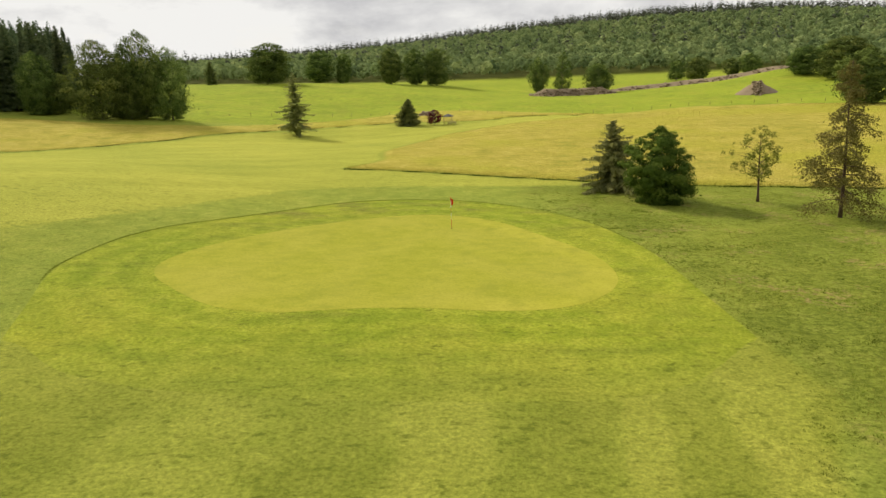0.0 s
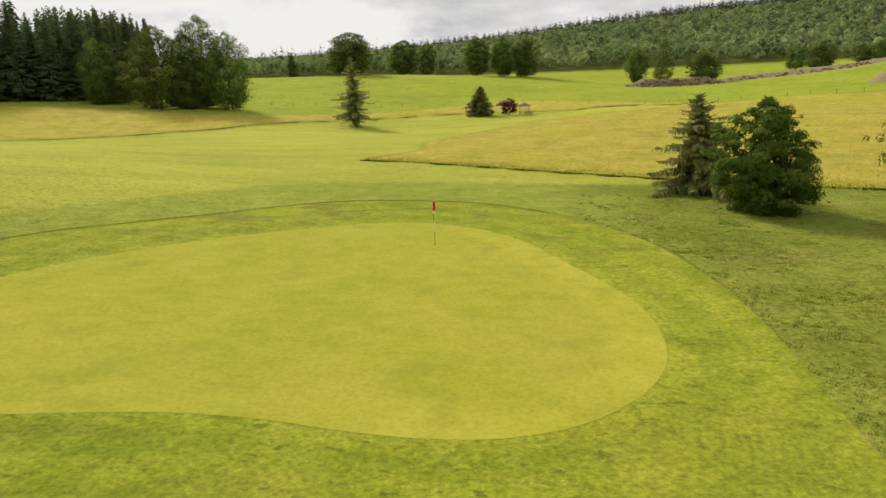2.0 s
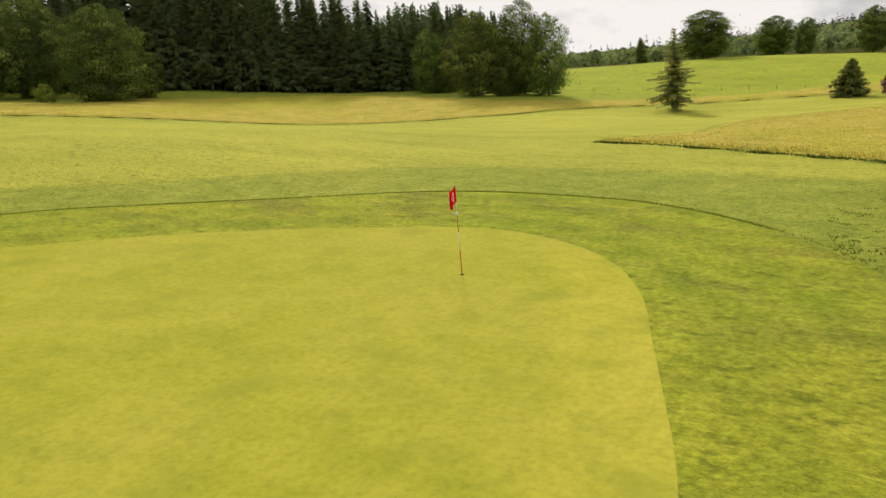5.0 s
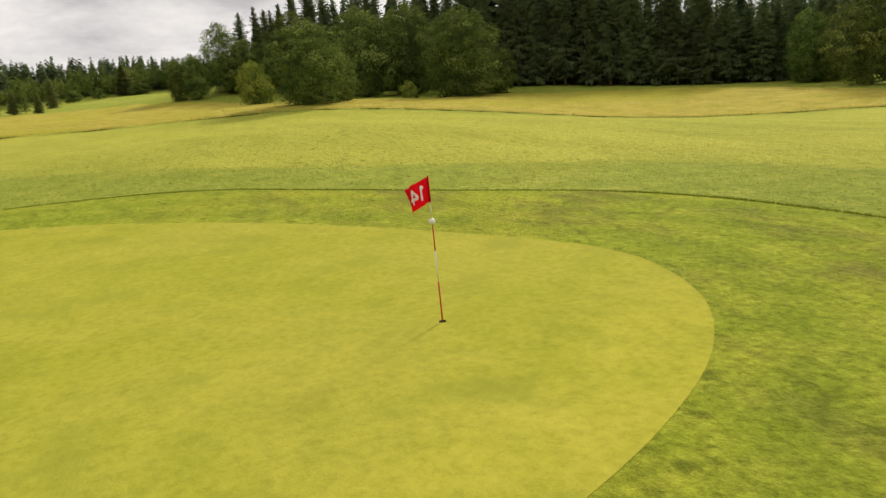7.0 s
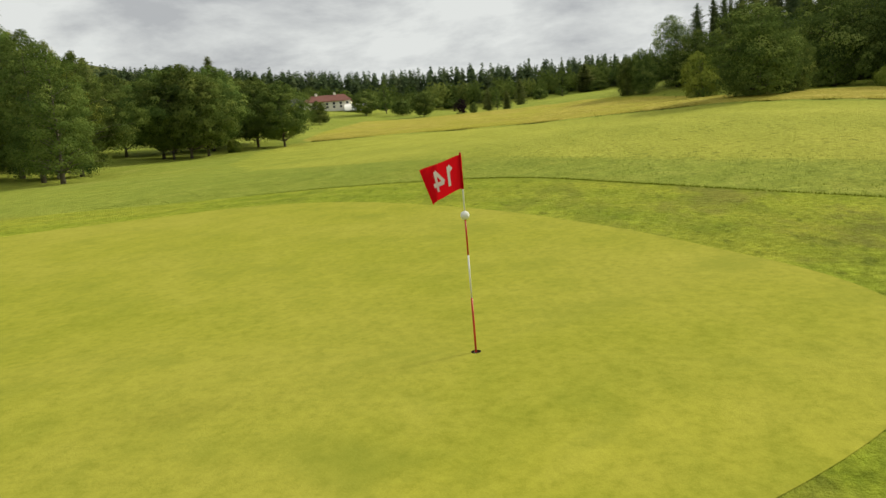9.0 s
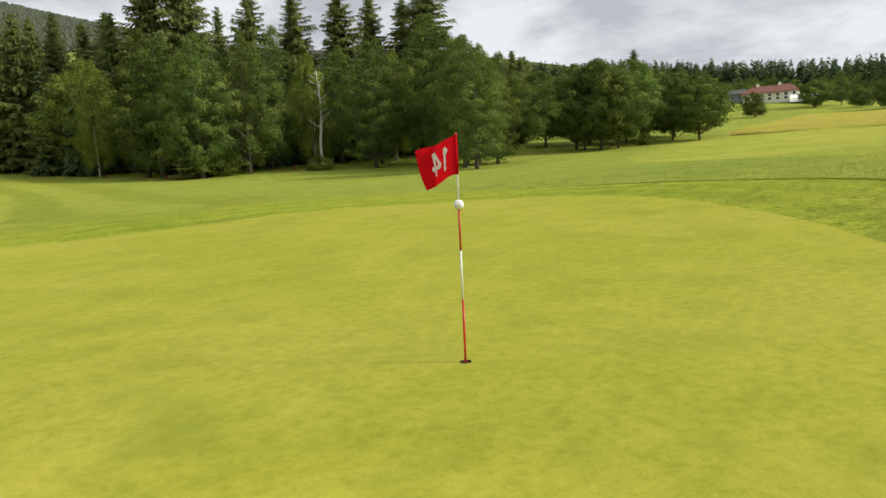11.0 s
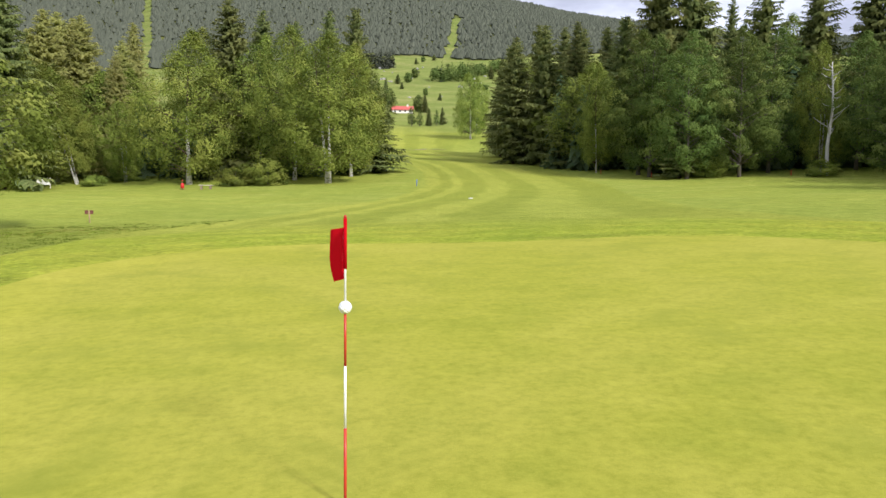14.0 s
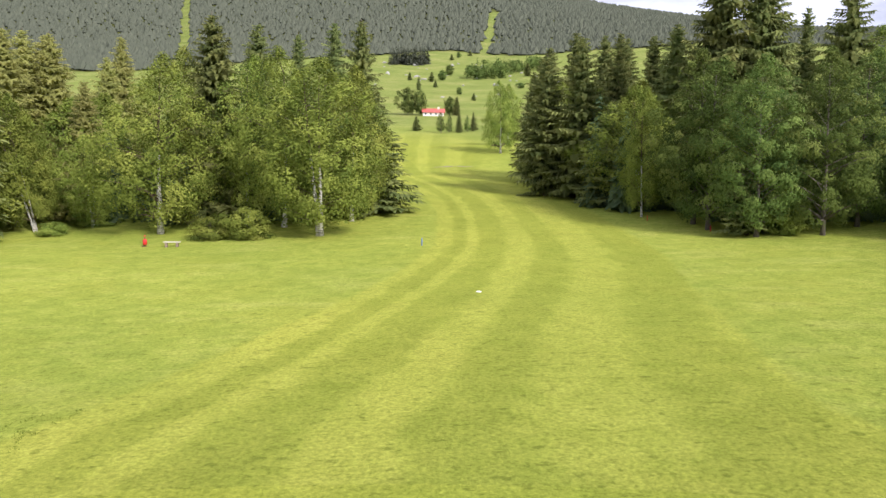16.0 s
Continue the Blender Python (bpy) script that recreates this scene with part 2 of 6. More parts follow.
    hay = k.mix(k.ramp(wide, (0.46, (0, 0, 0)), (0.62, (0.7, 0.7, 0.7))), hay, (0.270, 0.275, 0.028))
    heads = k.noise(2.2, 7.0, 0.75)
    hay = k.mix(1.0, hay, k.ramp(heads, (0.34, (0.72, 0.75, 0.66)), (0.50, (1, 1, 1)), (0.66, (1.22, 1.18, 1.25))), "MULTIPLY")
    past = k.ramp(mid, (0.28, (0.165, 0.235, 0.016)), (0.75, (0.315, 0.362, 0.036)))
    past = k.mix(k.ramp(patch, (0.45, (0, 0, 0)), (0.68, (0.65, 0.65, 0.65))), past, (0.285, 0.285, 0.040))
    past = k.mix(k.ramp(k.noise(0.35, 6.0, 0.7, stretch=(0.5, 1.5, 1)), (0.52, (0, 0, 0)), (0.63, (0.72, 0.72, 0.72))), past, (0.125, 0.170, 0.018))
    past = k.mix(k.ramp(k.noise(0.8, 4.0, 0.6), (0.60, (0, 0, 0)), (0.66, (0.8, 0.8, 0.8))), past, (0.080, 0.118, 0.014))
    far = k.ramp(k.noise(0.03, 7.0, 0.70), (0.35, (0.100, 0.138, 0.036)), (0.50, (0.150, 0.182, 0.050)), (0.64, (0.225, 0.220, 0.085)))
    litter = k.ramp(fine, (0.3, (0.022, 0.026, 0.011)), (0.7, (0.055, 0.060, 0.022)))
    # the uneven rough east of the green: dark tussocks, pale tops and scraped soil
    coarse = k.maths("MULTIPLY", k.attr("coarse"), k.ramp(k.noise(0.13, 4.0, 0.6), (0.36, (0.35, 0.35, 0.35)), (0.60, (1, 1, 1))))
    rough = k.mix(k.maths("MULTIPLY", coarse, k.ramp(k.noise(0.3, 5.0, 0.6), (0.36, (0.25, 0.25, 0.25)), (0.60, (0.8, 0.8, 0.8)))), rough, (0.110, 0.140, 0.016))
    rough = k.mix(k.maths("MULTIPLY", coarse, k.ramp(k.noise(3.4, 6.0, 0.72), (0.47, (0, 0, 0)), (0.58, (0.85, 0.85, 0.85)))), rough, (0.075, 0.098, 0.014))
    soil = k.maths("MULTIPLY", k.ramp(k.noise(0.23, 4.0, 0.55), (0.55, (0, 0, 0)), (0.62, (1, 1, 1))), k.ramp(k.noise(2.6, 6.0, 0.7), (0.50, (0, 0, 0)), (0.58, (0.85, 0.85, 0.85))))
    rough = k.mix(k.maths("MULTIPLY", k.attr("coarse"), soil), rough, (0.270, 0.190, 0.085))
    c = k.mix(fairway, rough, mown)
    c = k.mix(near_north, c, mown)
    c = k.mix(k.attr("apron"), c, near)
    c = k.mix(zone("pasture_d", 3.0, 5.0), c, past)
    c = k.mix(k.attr("hillside"), c, far)
    c = k.mix(zone("hay_d", 0.8, 0.5), c, hay)
    c = k.mix(k.attr("wood"), c, litter)
    tone = k.ramp(wide, (0.35, (0.86, 0.90, 0.85)), (0.65, (1.10, 1.06, 1.05)))
    c = k.mix(1.0, c, tone, "MULTIPLY")
    grain = k.noise(6.5, 8.0, 0.76)
    c = k.mix(1.0, c, k.ramp(grain, (0.35, (0.57, 0.61, 0.52)), (0.50, (1.0, 1.0, 1.0)), (0.65, (1.44, 1.40, 1.44))), "MULTIPLY")
    flecks = k.ramp(k.noise(2.4, 7.0, 0.64, stretch=(0.7, 1.2, 1)), (0.575, (0, 0, 0)), (0.65, (0.62, 0.62, 0.62)))
    c = k.mix(flecks, c, (0.075, 0.095, 0.010))
    b = k.maths("ADD", k.maths("MULTIPLY", fine, 0.7), k.maths("MULTIPLY", k.noise(2.4, 6.0, 0.72), 1.3))
    return k.surface(c, 1.0, b, 0.075, spec=0.04, fuzz=(0.15, (0.8, 0.85, 0.12)))


def green_material():
    k = Nodes("putting_green_turf")
    fine = k.noise(30.0, 6.0, 0.7)
    mid = k.noise(1.3, 6.0, 0.62, stretch=(0.7, 1.0, 1.0))
    wide = k.noise(0.22, 4.0, 0.55)
    c = k.ramp(mid, (0.27, (0.238, 0.258, 0.024)), (0.50, (0.300, 0.298, 0.031)), (0.75, (0.352, 0.338, 0.044)))
    c = k.mix(k.ramp(wide, (0.40, (0, 0, 0)), (0.66, (0.55, 0.55, 0.55))), c, (0.372, 0.338, 0.056))
    c = k.mix(k.maths("MULTIPLY", fine, 0.25), c, (0.270, 0.288, 0.032))
    dots = k.ramp(k.noise(2.6, 5.0, 0.7), (0.66, (0, 0, 0)), (0.76, (0.45, 0.45, 0.45)))
    c = k.mix(dots, c, (0.185, 0.205, 0.028))
    grain = k.noise(7.0, 8.0, 0.76)
    c = k.mix(1.0, c, k.ramp(grain, (0.34, (0.80, 0.84, 0.74)), (0.50, (1.0, 1.0, 1.0)), (0.66, (1.14, 1.12, 1.18))), "MULTIPLY")
    lap = k.maths("MULTIPLY", k.attr("lap"), k.ramp(k.noise(0.5, 4.0, 0.6), (0.3, (0.5, 0.5, 0.5)), (0.6, (1, 1, 1))))
    c = k.mix(lap, c, k.mix(1.0, c, (1.13, 1.10, 1.11), "MULTIPLY"))
    scuff = k.ramp(k.noise(0.55, 7.0, 0.66), (0.53, (0, 0, 0)), (0.67, (0.62, 0.62, 0.62)))
    c = k.mix(scuff, c, (0.225, 0.245, 0.028))
    return k.surface(c, 1.0, k.maths("ADD", fine, k.maths("MULTIPLY", mid, 0.6)), 0.006, spec=0.03, fuzz=(0.05, (0.9, 0.85, 0.2)))


GROUND, GREEN = ground_material(), green_material()


def paint(name, color, rough=0.5, spread=0.12, metal=0.0):
    k = Nodes(name)
    n = k.noise(18.0, 5.0)
    lo, hi = [c * (1 - spread) for c in color], [min(1.0, c * (1 + spread)) for c in color]
    return k.surface(k.ramp(n, (0.3, lo), (0.7, hi)), rough, n, 0.0015, metal)


# ---- the lie of the land ----
MOUNDS = [
    (-76.5, -102.7, 60, 2.31),
    (10, 140, 60, -3.52),
    (-110, 230, 60, 2.42),
    (-320, -100, 60, -2.28),
    (128, 188, 32, 2.90),
    (-200, 50, 60, 1.12),
    (48, 236, 32, -3.09),
    (-41, 11, 18, 2.25),
    (-68, 65, 18, -1.88),
    (80, 12, 32, -1.68),
    (-16.1, -196.7, 18, 2.13),
    (-48, 204, 32, 2.49),
    (-185, 20, 18, 2.59),
    (-158, 92, 18, 2.04),
    (-21.8, -34.8, 18, 0.64),
    (-104, 20, 18, 1.32),
    (-302, -115, 18, -2.28),
    (-32, 252, 32, 1.17),
    (-257, -52, 18, -1.19),
    (-23, 92, 18, -1.42),
    (0.6, -160.1, 18, -0.89),
    (22, 38, 18, -0.73),
    (112, 196, 9, 2.15),
    (0, 0, 8, -0.10),
    (-246, -103, 22, 2.1),
    (30.7, -76, 14, -0.50),
    (44.8, -80.5, 9, -0.40),
    (18.2, -35.4, 9, -0.36),
]


def land(x, y):
    """Height of the ground: a basin that climbs to the south and west, a wooded hill to the north, and soft mounds."""
    x, y = np.asarray(x, float), np.asarray(y, float)
    z = 0.0163 * np.clip(-y - 50, 0, 2050) ** 1.35
    z = z + 0.0125 * np.clip(-x - 20, 0, 300) ** 1.35 / (1 + np.maximum(0, y - 40) / 160)
    z = z + 0.11 * np.clip(-y - 1150, 0, 950) / (1 + np.exp(-(x + 200) / 90))
    z = z - 70 * np.exp(-(((x + 1098) / 600) ** 2)) * np.clip((-y - 900) / 1200, 0, 1)
    s = np.clip((y - 300) / 520, 0, 1)
    z = z + 46 * np.exp(-(((x - 330) / 430) ** 2)) * s * s * (3 - 2 * s)
    for gx, gy, r, a in MOUNDS:
        z = z + a * np.exp(-((x - gx) ** 2 + (y - gy) ** 2) / (2 * r * r))
    return z


def smooth_loop(points, n):
    """A closed smooth curve through a few points, n of it."""
    p = np.array(points, float)
    m = len(p)
    out = []
    for q in np.arange(n) * m / n:
        i, f = int(q), q - int(q)
        a, b, c, d = p[(i - 1) % m], p[i % m], p[(i + 1) % m], p[(i + 2) % m]
        out.append(0.5 * (2 * b + (c - a) * f + (2 * a - 5 * b + 4 * c - d) * f**2 + (3 * b - a - 3 * c + d) * f**3))
    return np.array(out)


def inside(x, y, loop):
    """Signed distance to a closed outline, above nought inside it."""
    x, y = np.asarray(x, float), np.asarray(y, float)
    best, odd = np.full(x.shape, 1e9), np.zeros(x.shape, bool)
    for (ax, ay), (bx, by) in zip(loop, np.roll(loop, -1, 0)):
        ex, ey = bx - ax, by - ay
        t = np.clip(((x - ax) * ex + (y - ay) * ey) / (ex * ex + ey * ey + 1e-9), 0, 1)
        best = np.minimum(best, np.hypot(x - ax - t * ex, y - ay - t * ey))
        cross = ((ay > y) != (by > y)) & (x < (bx - ax) * (y - ay) / (by - ay + 1e-12) + ax)
        odd ^= cross
    return np.where(odd, best, -best)


def soft(d, w):
    return np.clip(d / w + 0.5, 0, 1)


GREEN_LINE = smooth_loop([(8.25, -10.8), (8.0, -8.4), (7.25, -6.0), (6.3, -3.9), (5.4, -2.0), (4.4, 0.1), (3.3, 1.8), (2.2, 2.95), (1.1, 3.75), (-0.3, 4.35), (-1.8, 4.6), (-3.4, 4.2), (-5.2, 3.2),
    (-7.5, 1.7), (-10.3, -0.7), (-12.9, -3.7), (-14.9, -6.9), (-15.6, -9.7), (-14.9, -12.0), (-13.4, -13.9), (-11.6, -15.8), (-9.8, -17.0), (-7.6, -17.45), (-5.6, -17.15), (-3.4, -16.85), (-1.2, -16.9), (0.8, -17.2), (2.6, -17.3), (4.3, -17.05), (5.9, -16.2), (7.2, -14.7), (8.0, -12.9)], 256)
APRON_LINE = smooth_loop([(11.2, -24), (11.4, -15), (11.3, -8.5), (10.7, -4.1), (9.5, 0.8), (7.0, 5.6), (3.6, 8.8), (0, 10.5), (-3.5, 10.5), (-6.1, 9.9), (-8.7, 8.4), (-12.2, 4.8), (-15.2, 1.8),
    (-18.2, -1.2), (-19.9, -4.5), (-20.6, -9), (-20.3, -12), (-18.6, -17), (-17.2, -21), (-15, -26), (-9, -29), (0, -30), (8, -29)], 260)
FAIRWAY = np.array([(11.4, -18), (12.1, -25.6), (10, -29.2), (8.6, -32.7), (6.7, -38.8), (3.4, -49.9), (0.9, -59), (-1.6, -72.1), (-1.1, -95.1), (2.1, -117), (11.2, -149.7), (19, -199.5), (23.1, -261.4),
    (-14.8, -262.7), (-13, -200.6), (-8.4, -160.4), (-15.3, -135.6), (-18.9, -108.7), (-20.1, -79.8), (-20.2, -65.7), (-17.3, -48.6), (-14.7, -31.5), (-17.5, -20)])
# the hay meadow's cut edge, from the shelter round to the west
HAY_EDGE = [(38, 121), (30, 126), (22, 131), (15, 130), (9.5, 122.5), (2, 122.3), (-6, 123), (-13, 122.5), (-21, 119), (-29.5, 112), (-37.5, 104.5), (-43, 98.5), (-47.5, 90.5), (-50.3, 81.5), (-57, 73.5), (-63, 67), (-68, 60.5), (-75, 51), (-82, 39), (-89, 29.5), (-94.5, 19), (-96.5, 7),
    (-98, -4), (-101.5, -16), (-105, -31), (-102.5, -46)]
NORTH_FAIRWAY = np.array([(14, 19), (2, 18.6), (-4.8, 18), (-8, 17.2), (-11.3, 15.5), (-13.7, 13.7), (-16, 10.4), (-18.5, 7), (-21.5, 3.2), (-24.5, -0.6), (-28, -4.7), (-33, -11), (-38, -18), (-44, -26), (-60, -37), (-80, -44), (-100, -48)]
    + [(x + 1.2, y - 1.0) for x, y in HAY_EDGE[:0:-1]] + [(37, 123), (13, 110), (-2, 90), (-9.5, 54), (-8.5, 42), (-10, 37), (-12.2, 31.6), (-6, 30.0), (5, 25), (14, 21)])
HAY_EAST = np.array([(120, 4), (60, 10), (37, 14), (22.5, 17.5), (12, 22.3), (5.5, 25.3), (0.6, 27.6), (-5.9, 30.2), (-11.6, 31.5), (-9.5, 37), (-8, 42), (-9, 54), (-1, 90), (14, 110), (36, 123), (58, 128), (78, 116), (100, 92), (150, 70)])
HAY_WEST = np.array(HAY_EDGE + [(-110, -51), (-142, -60), (-188, -67), (-188, -36), (-168, 1), (-150, 16), (-122, 32), (-112, 44), (-128, 62), (-117, 73), (-106, 95), (-88, 103), (-66, 101), (-48, 108), (-26, 128), (-8, 152), (8, 153), (20, 144), (32, 132)])
PASTURE = np.array([(-112, 120), (-100, 120), (-60, 112), (-40, 116), (-24, 132), (-8, 152), (8, 153), (20, 144), (32, 132), (38, 124), (58, 129), (78, 117), (100, 93), (150, 70), (400, 120), (400, 330), (-400, 330), (-150, 240)])


def grid_mesh(name, xs, ys, mat):
    x, y = np.meshgrid(xs, ys)
    n, m = len(xs), len(ys)
    idx = np.arange(n * m).reshape(m, n)
    f = np.stack([idx[:-1, :-1], idx[:-1, 1:], idx[1:, 1:], idx[1:, :-1]], -1).reshape(-1, 4)
    return x.ravel(), y.ravel(), f


def raw_mesh(name, v, f, mat, smooth=False):
    """A mesh from arrays of places and of faces with one number of corners."""
    me = bpy.data.meshes.new(name)
    v, f = np.asarray(v, np.float32), np.asarray(f, np.int32)
    k = f.shape[1]
    me.vertices.add(len(v))
    me.vertices.foreach_set("co", v.ravel())
    me.loops.add(f.size)
    me.loops.foreach_set("vertex_index", f.ravel())
    me.polygons.add(len(f))
    me.polygons.foreach_set("loop_start", np.arange(len(f), dtype=np.int32) * k)
    if smooth:
        me.polygons.foreach_set("use_smooth", np.ones(len(f), bool))
    me.update(calc_edges=True)
    me.validate()
    me.materials.append(mat)
    return me


def give(me, name, values):
    a = me.attributes.new(name, "FLOAT", "POINT")
    a.data.foreach_set("value", np.asarray(values, np.float32))


FAIRWAY_EAST = ((20, 24.6, 29.7, 33.2, 38.6, 44.3, 50.9, 60, 70.1, 80.1, 92.1, 109, 124.9, 149.7, 199.5, 261.4), (11.4, 11.5, 10.2, 8.6, 6.6, 5.3, 3.7, 1.4, -0.7, -1.2, -1.1, 0.7, 4.4, 11.2, 19, 23.1))
FAIRWAY_WEST = ((20, 29.5, 32.5, 38.5, 49.6, 57.7, 64.7, 79.7, 108.7, 135.6, 160.4, 200.6, 262.7), (-16.6, -14.8, -14.5, -15, -17.3, -19.2, -20.2, -20, -19.2, -15.3, -8.4, -13, -14.8))


def stripes(x, y):
    """Number of the mower's stripe at a place, counted from the fairway's east side."""
    east, west = np.interp(-y, *FAIRWAY_EAST), np.interp(-y, *FAIRWAY_WEST)
    across = np.interp((east - x) / (east - west), [-0.5, 0, 0.112, 0.18, 0.235, 0.375, 0.49, 0.615, 0.80, 1.0, 1.5], [-3, 0, 1, 2, 3, 4, 5, 6, 7, 8, 11])
    return np.where(y < -14, across, (y * 0.85 - x * 0.3) / 3.6)


def build_ground():
    n, a, b = 330, 20.0, 5.6
    u = np.linspace(-1, 1, n)
    xs, ys = -4 + a * np.sinh(b * u), -14 + a * np.sinh(b * u)
    x, y, f = grid_mesh("ground", xs, ys, GROUND)
    near = np.hypot(x, y) < 420
    z = land(x, y)
    green = np.full(x.shape, -99.0)
    some = np.hypot(x + 3, y + 8) < 45
    green[some] = inside(x[some], y[some], GREEN_LINE)
    zone = {}
    for key, loop in (("mown_a", FAIRWAY), ("mown_b", NORTH_FAIRWAY), ("hay_a", HAY_EAST), ("hay_b", HAY_WEST), ("pasture", PASTURE)):
        d = np.full(x.shape, -99.0)
        d[near] = inside(x[near], y[near], loop)
        zone[key] = d
    hay = np.maximum(zone["hay_a"], zone["hay_b"])
    z = z + 0.26 * soft(hay - 0.5, 1.2) - 0.45 * np.clip(green / 2.0, 0, 1)
    edge = np.minimum(1080 - np.where(x > 0, x, -0.6 * x), 1080)
    wood = soft(-y - np.maximum(edge, 720) - 35 * np.sin(x / 70) - 20 * np.sin(x / 31 + 1), 25)
    for x0, y0, run, w, end in ((327.4, 872, 0.359, 22, 2300), (-46.6, 1100, -0.075, 22, 1560)):
        wood = wood * (1 - np.exp(-(((x - x0 - (-y - y0) * run) / w) ** 2)) * (-y < end))
    wood = np.maximum(wood, soft(-x - 288 + 0.12 * y, 20) * (y > -420) * (y < 130))
    me = raw_mesh("ground", np.stack([x, y, z], 1), f, GROUND, True)
    give(me, "fairway_d", np.clip(zone["mown_a"] * np.where(y < -140, 0.05, 1.0), -9, 9))
    give(me, "north_d", np.clip(zone["mown_b"], -9, 9))
    give(me, "hay_d", np.clip(hay, -9, 9))
    give(me, "pasture_d", np.clip(zone["pasture"], -20, 20))
    give(me, "wood", np.maximum(wood, soft(y - 330, 40)))
    give(me, "stripe", stripes(x, y))
    give(me, "coarse", soft(x - 11.6 + 0.25 * np.maximum(0, y + 4), 3.0) * soft(22 - y, 8) * soft(y + 30, 8) * soft(46 - x, 14))
    give(me, "raked", soft(-y - 30, 10))
    give(me, "hillside", 0.9 * soft(-y - 255 - 12 * np.sin(x / 9), 90))
    give(me, "striped", np.where(y < -14, np.clip((-y - 20) / 8, 0.1, 1.0), 0.26))
    tagged(new("ground", me), "rolling golf course turf, hay meadow and pasture reaching wooded hills", "ground", kind="structure")


build_ground()


def build_apron():
    """The cut ring round the green, from inside the green's edge out to its own edge."""
    n, m = len(APRON_LINE), 22
    ctr = np.array([-3.5, -9.0])
    ang = np.arctan2(*(APRON_LINE - ctr).T[::-1])
    v, ring = [], []
    inner_all = GREEN_LINE - ctr
    ga, gr = np.arctan2(inner_all[:, 1], inner_all[:, 0]), np.hypot(*inner_all.T)
    o = np.argsort(ga)
    for j in range(m + 1):
        f = j / m
        for i in range(n):
            far = np.hypot(*(APRON_LINE[i] - ctr))
            close = np.interp(ang[i], ga[o], gr[o], period=2 * math.pi) - 0.35
            r = close + (far - close) * f
            p = ctr + r * np.array([math.cos(ang[i]), math.sin(ang[i])])
            south = np.clip((-p[1] - 19) / 7, 0, 1)
            v.append((p[0], p[1], float(land(p[0], p[1])) + 0.012 - 0.05 * south * max(0.0, f - 0.6) / 0.4))
            ring.append((r - close) / 1.1)
    fs = [(j * n + i, j * n + (i + 1) % n, (j + 1) * n + (i + 1) % n, (j + 1) * n + i) for j in range(m) for i in range(n)]
    me = raw_mesh("apron", v, [q[::-1] for q in fs], GROUND, True)
    v = np.array(v)
    fade = np.clip((v[:, 1] + 27.5) / 7, 0, 1)
    give(me, "ring", ring)
    give(me, "apron", fade)
    give(me, "dry", np.clip((v[:, 1] + 3) / 8, 0, 1) * 0.8)
    for key, value in (("fairway_d", 9.0), ("north_d", -9.0), ("hay_d", -9.0), ("pasture_d", -20.0)):
        give(me, key, np.full(len(v), value))
    give(me, "stripe", stripes(v[:, 0], v[:, 1]))
    give(me, "striped", 0.15 * np.ones(len(v)))
    tagged(new("apron", me), "closely cut green turf ring around the putting green", "turf", kind="structure")


def build_green():
    """The putting surface, in rings out from the hole."""
    n = len(GREEN_LINE)
    m = 56
    ang = np.linspace(0, 2 * math.pi, n, endpoint=False)
    ga, gr = np.arctan2(GREEN_LINE[:, 1], GREEN_LINE[:, 0]), np.hypot(*GREEN_LINE.T)
    o = np.argsort(ga)
    far = np.interp(ang, ga[o], gr[o], period=2 * math.pi)
    v = []
    for j in range(m + 1):
        r = 0.054 + (far - 0.054) * (j / m) ** 1.7
        x, y = r * np.cos(ang), r * np.sin(ang)
        v.append(np.stack([x, y, land(x, y) + 0.017], 1))
    v = np.concatenate(v)
    fs = [(j * n + i, (j + 1) * n + i, (j + 1) * n + (i + 1) % n, j * n + (i + 1) % n) for j in range(m) for i in range(n)]
    me = raw_mesh("putting_green", v, fs, GREEN, True)
    give(me, "lap", soft(1.55 - inside(v[:, 0], v[:, 1], GREEN_LINE), 0.5) * np.clip((v[:, 0] + 1) / 3, 0.15, 1))
    tagged(new("putting_green", me), "smooth yellow-green kidney-shaped putting green with one hole", "putting green", kind="structure")


build_apron()
build_green()

# ---- helpers for things ----


def part(name, data, material, parent, label=""):
    """One mesh object under a thing or a part, from a bmesh or a finished mesh."""
    if isinstance(data, bmesh.types.BMesh):
        me = bpy.data.meshes.new(name)
        data.to_mesh(me)
        data.free()
        me.materials.append(material)
        data = me
    ob = new(name, data)
    ob.parent = parent
    return tagged(ob, label) if label else ob


def thing(name, m, label, category, group="", kind=""):
    ob = new(name)
    ob.empty_display_size = 0.2
    ob.matrix_basis = m
    return tagged(ob, label, category, group, kind)


def tube(bm, points, radii, sides=8, cap=True):
    """A bent tapering tube."""
    rings = []
    points = [Vector(p) for p in points]
    for i, p in enumerate(points):
        d = (points[min(i + 1, len(points) - 1)] - points[max(i - 1, 0)]).normalized()
        a = d.orthogonal().normalized() if abs(d.z) < 0.99 else Vector((1, 0, 0))
        a = (Vector((1, 0, 0)) - d * d.x).normalized() if abs(d.x) < 0.9 else a
        b = d.cross(a)
        rings.append([bm.verts.new(p + (a * math.cos(2 * math.pi * k / sides) + b * math.sin(2 * math.pi * k / sides)) * radii[i]) for k in range(sides)])
    for lo, hi in zip(rings, rings[1:]):
        for k in range(sides):
            bm.faces.new((lo[k], lo[(k + 1) % sides], hi[(k + 1) % sides], hi[k])).smooth = True
    if cap:
        bm.faces.new(rings[0][::-1])
        bm.faces.new(rings[-1])
    return bm


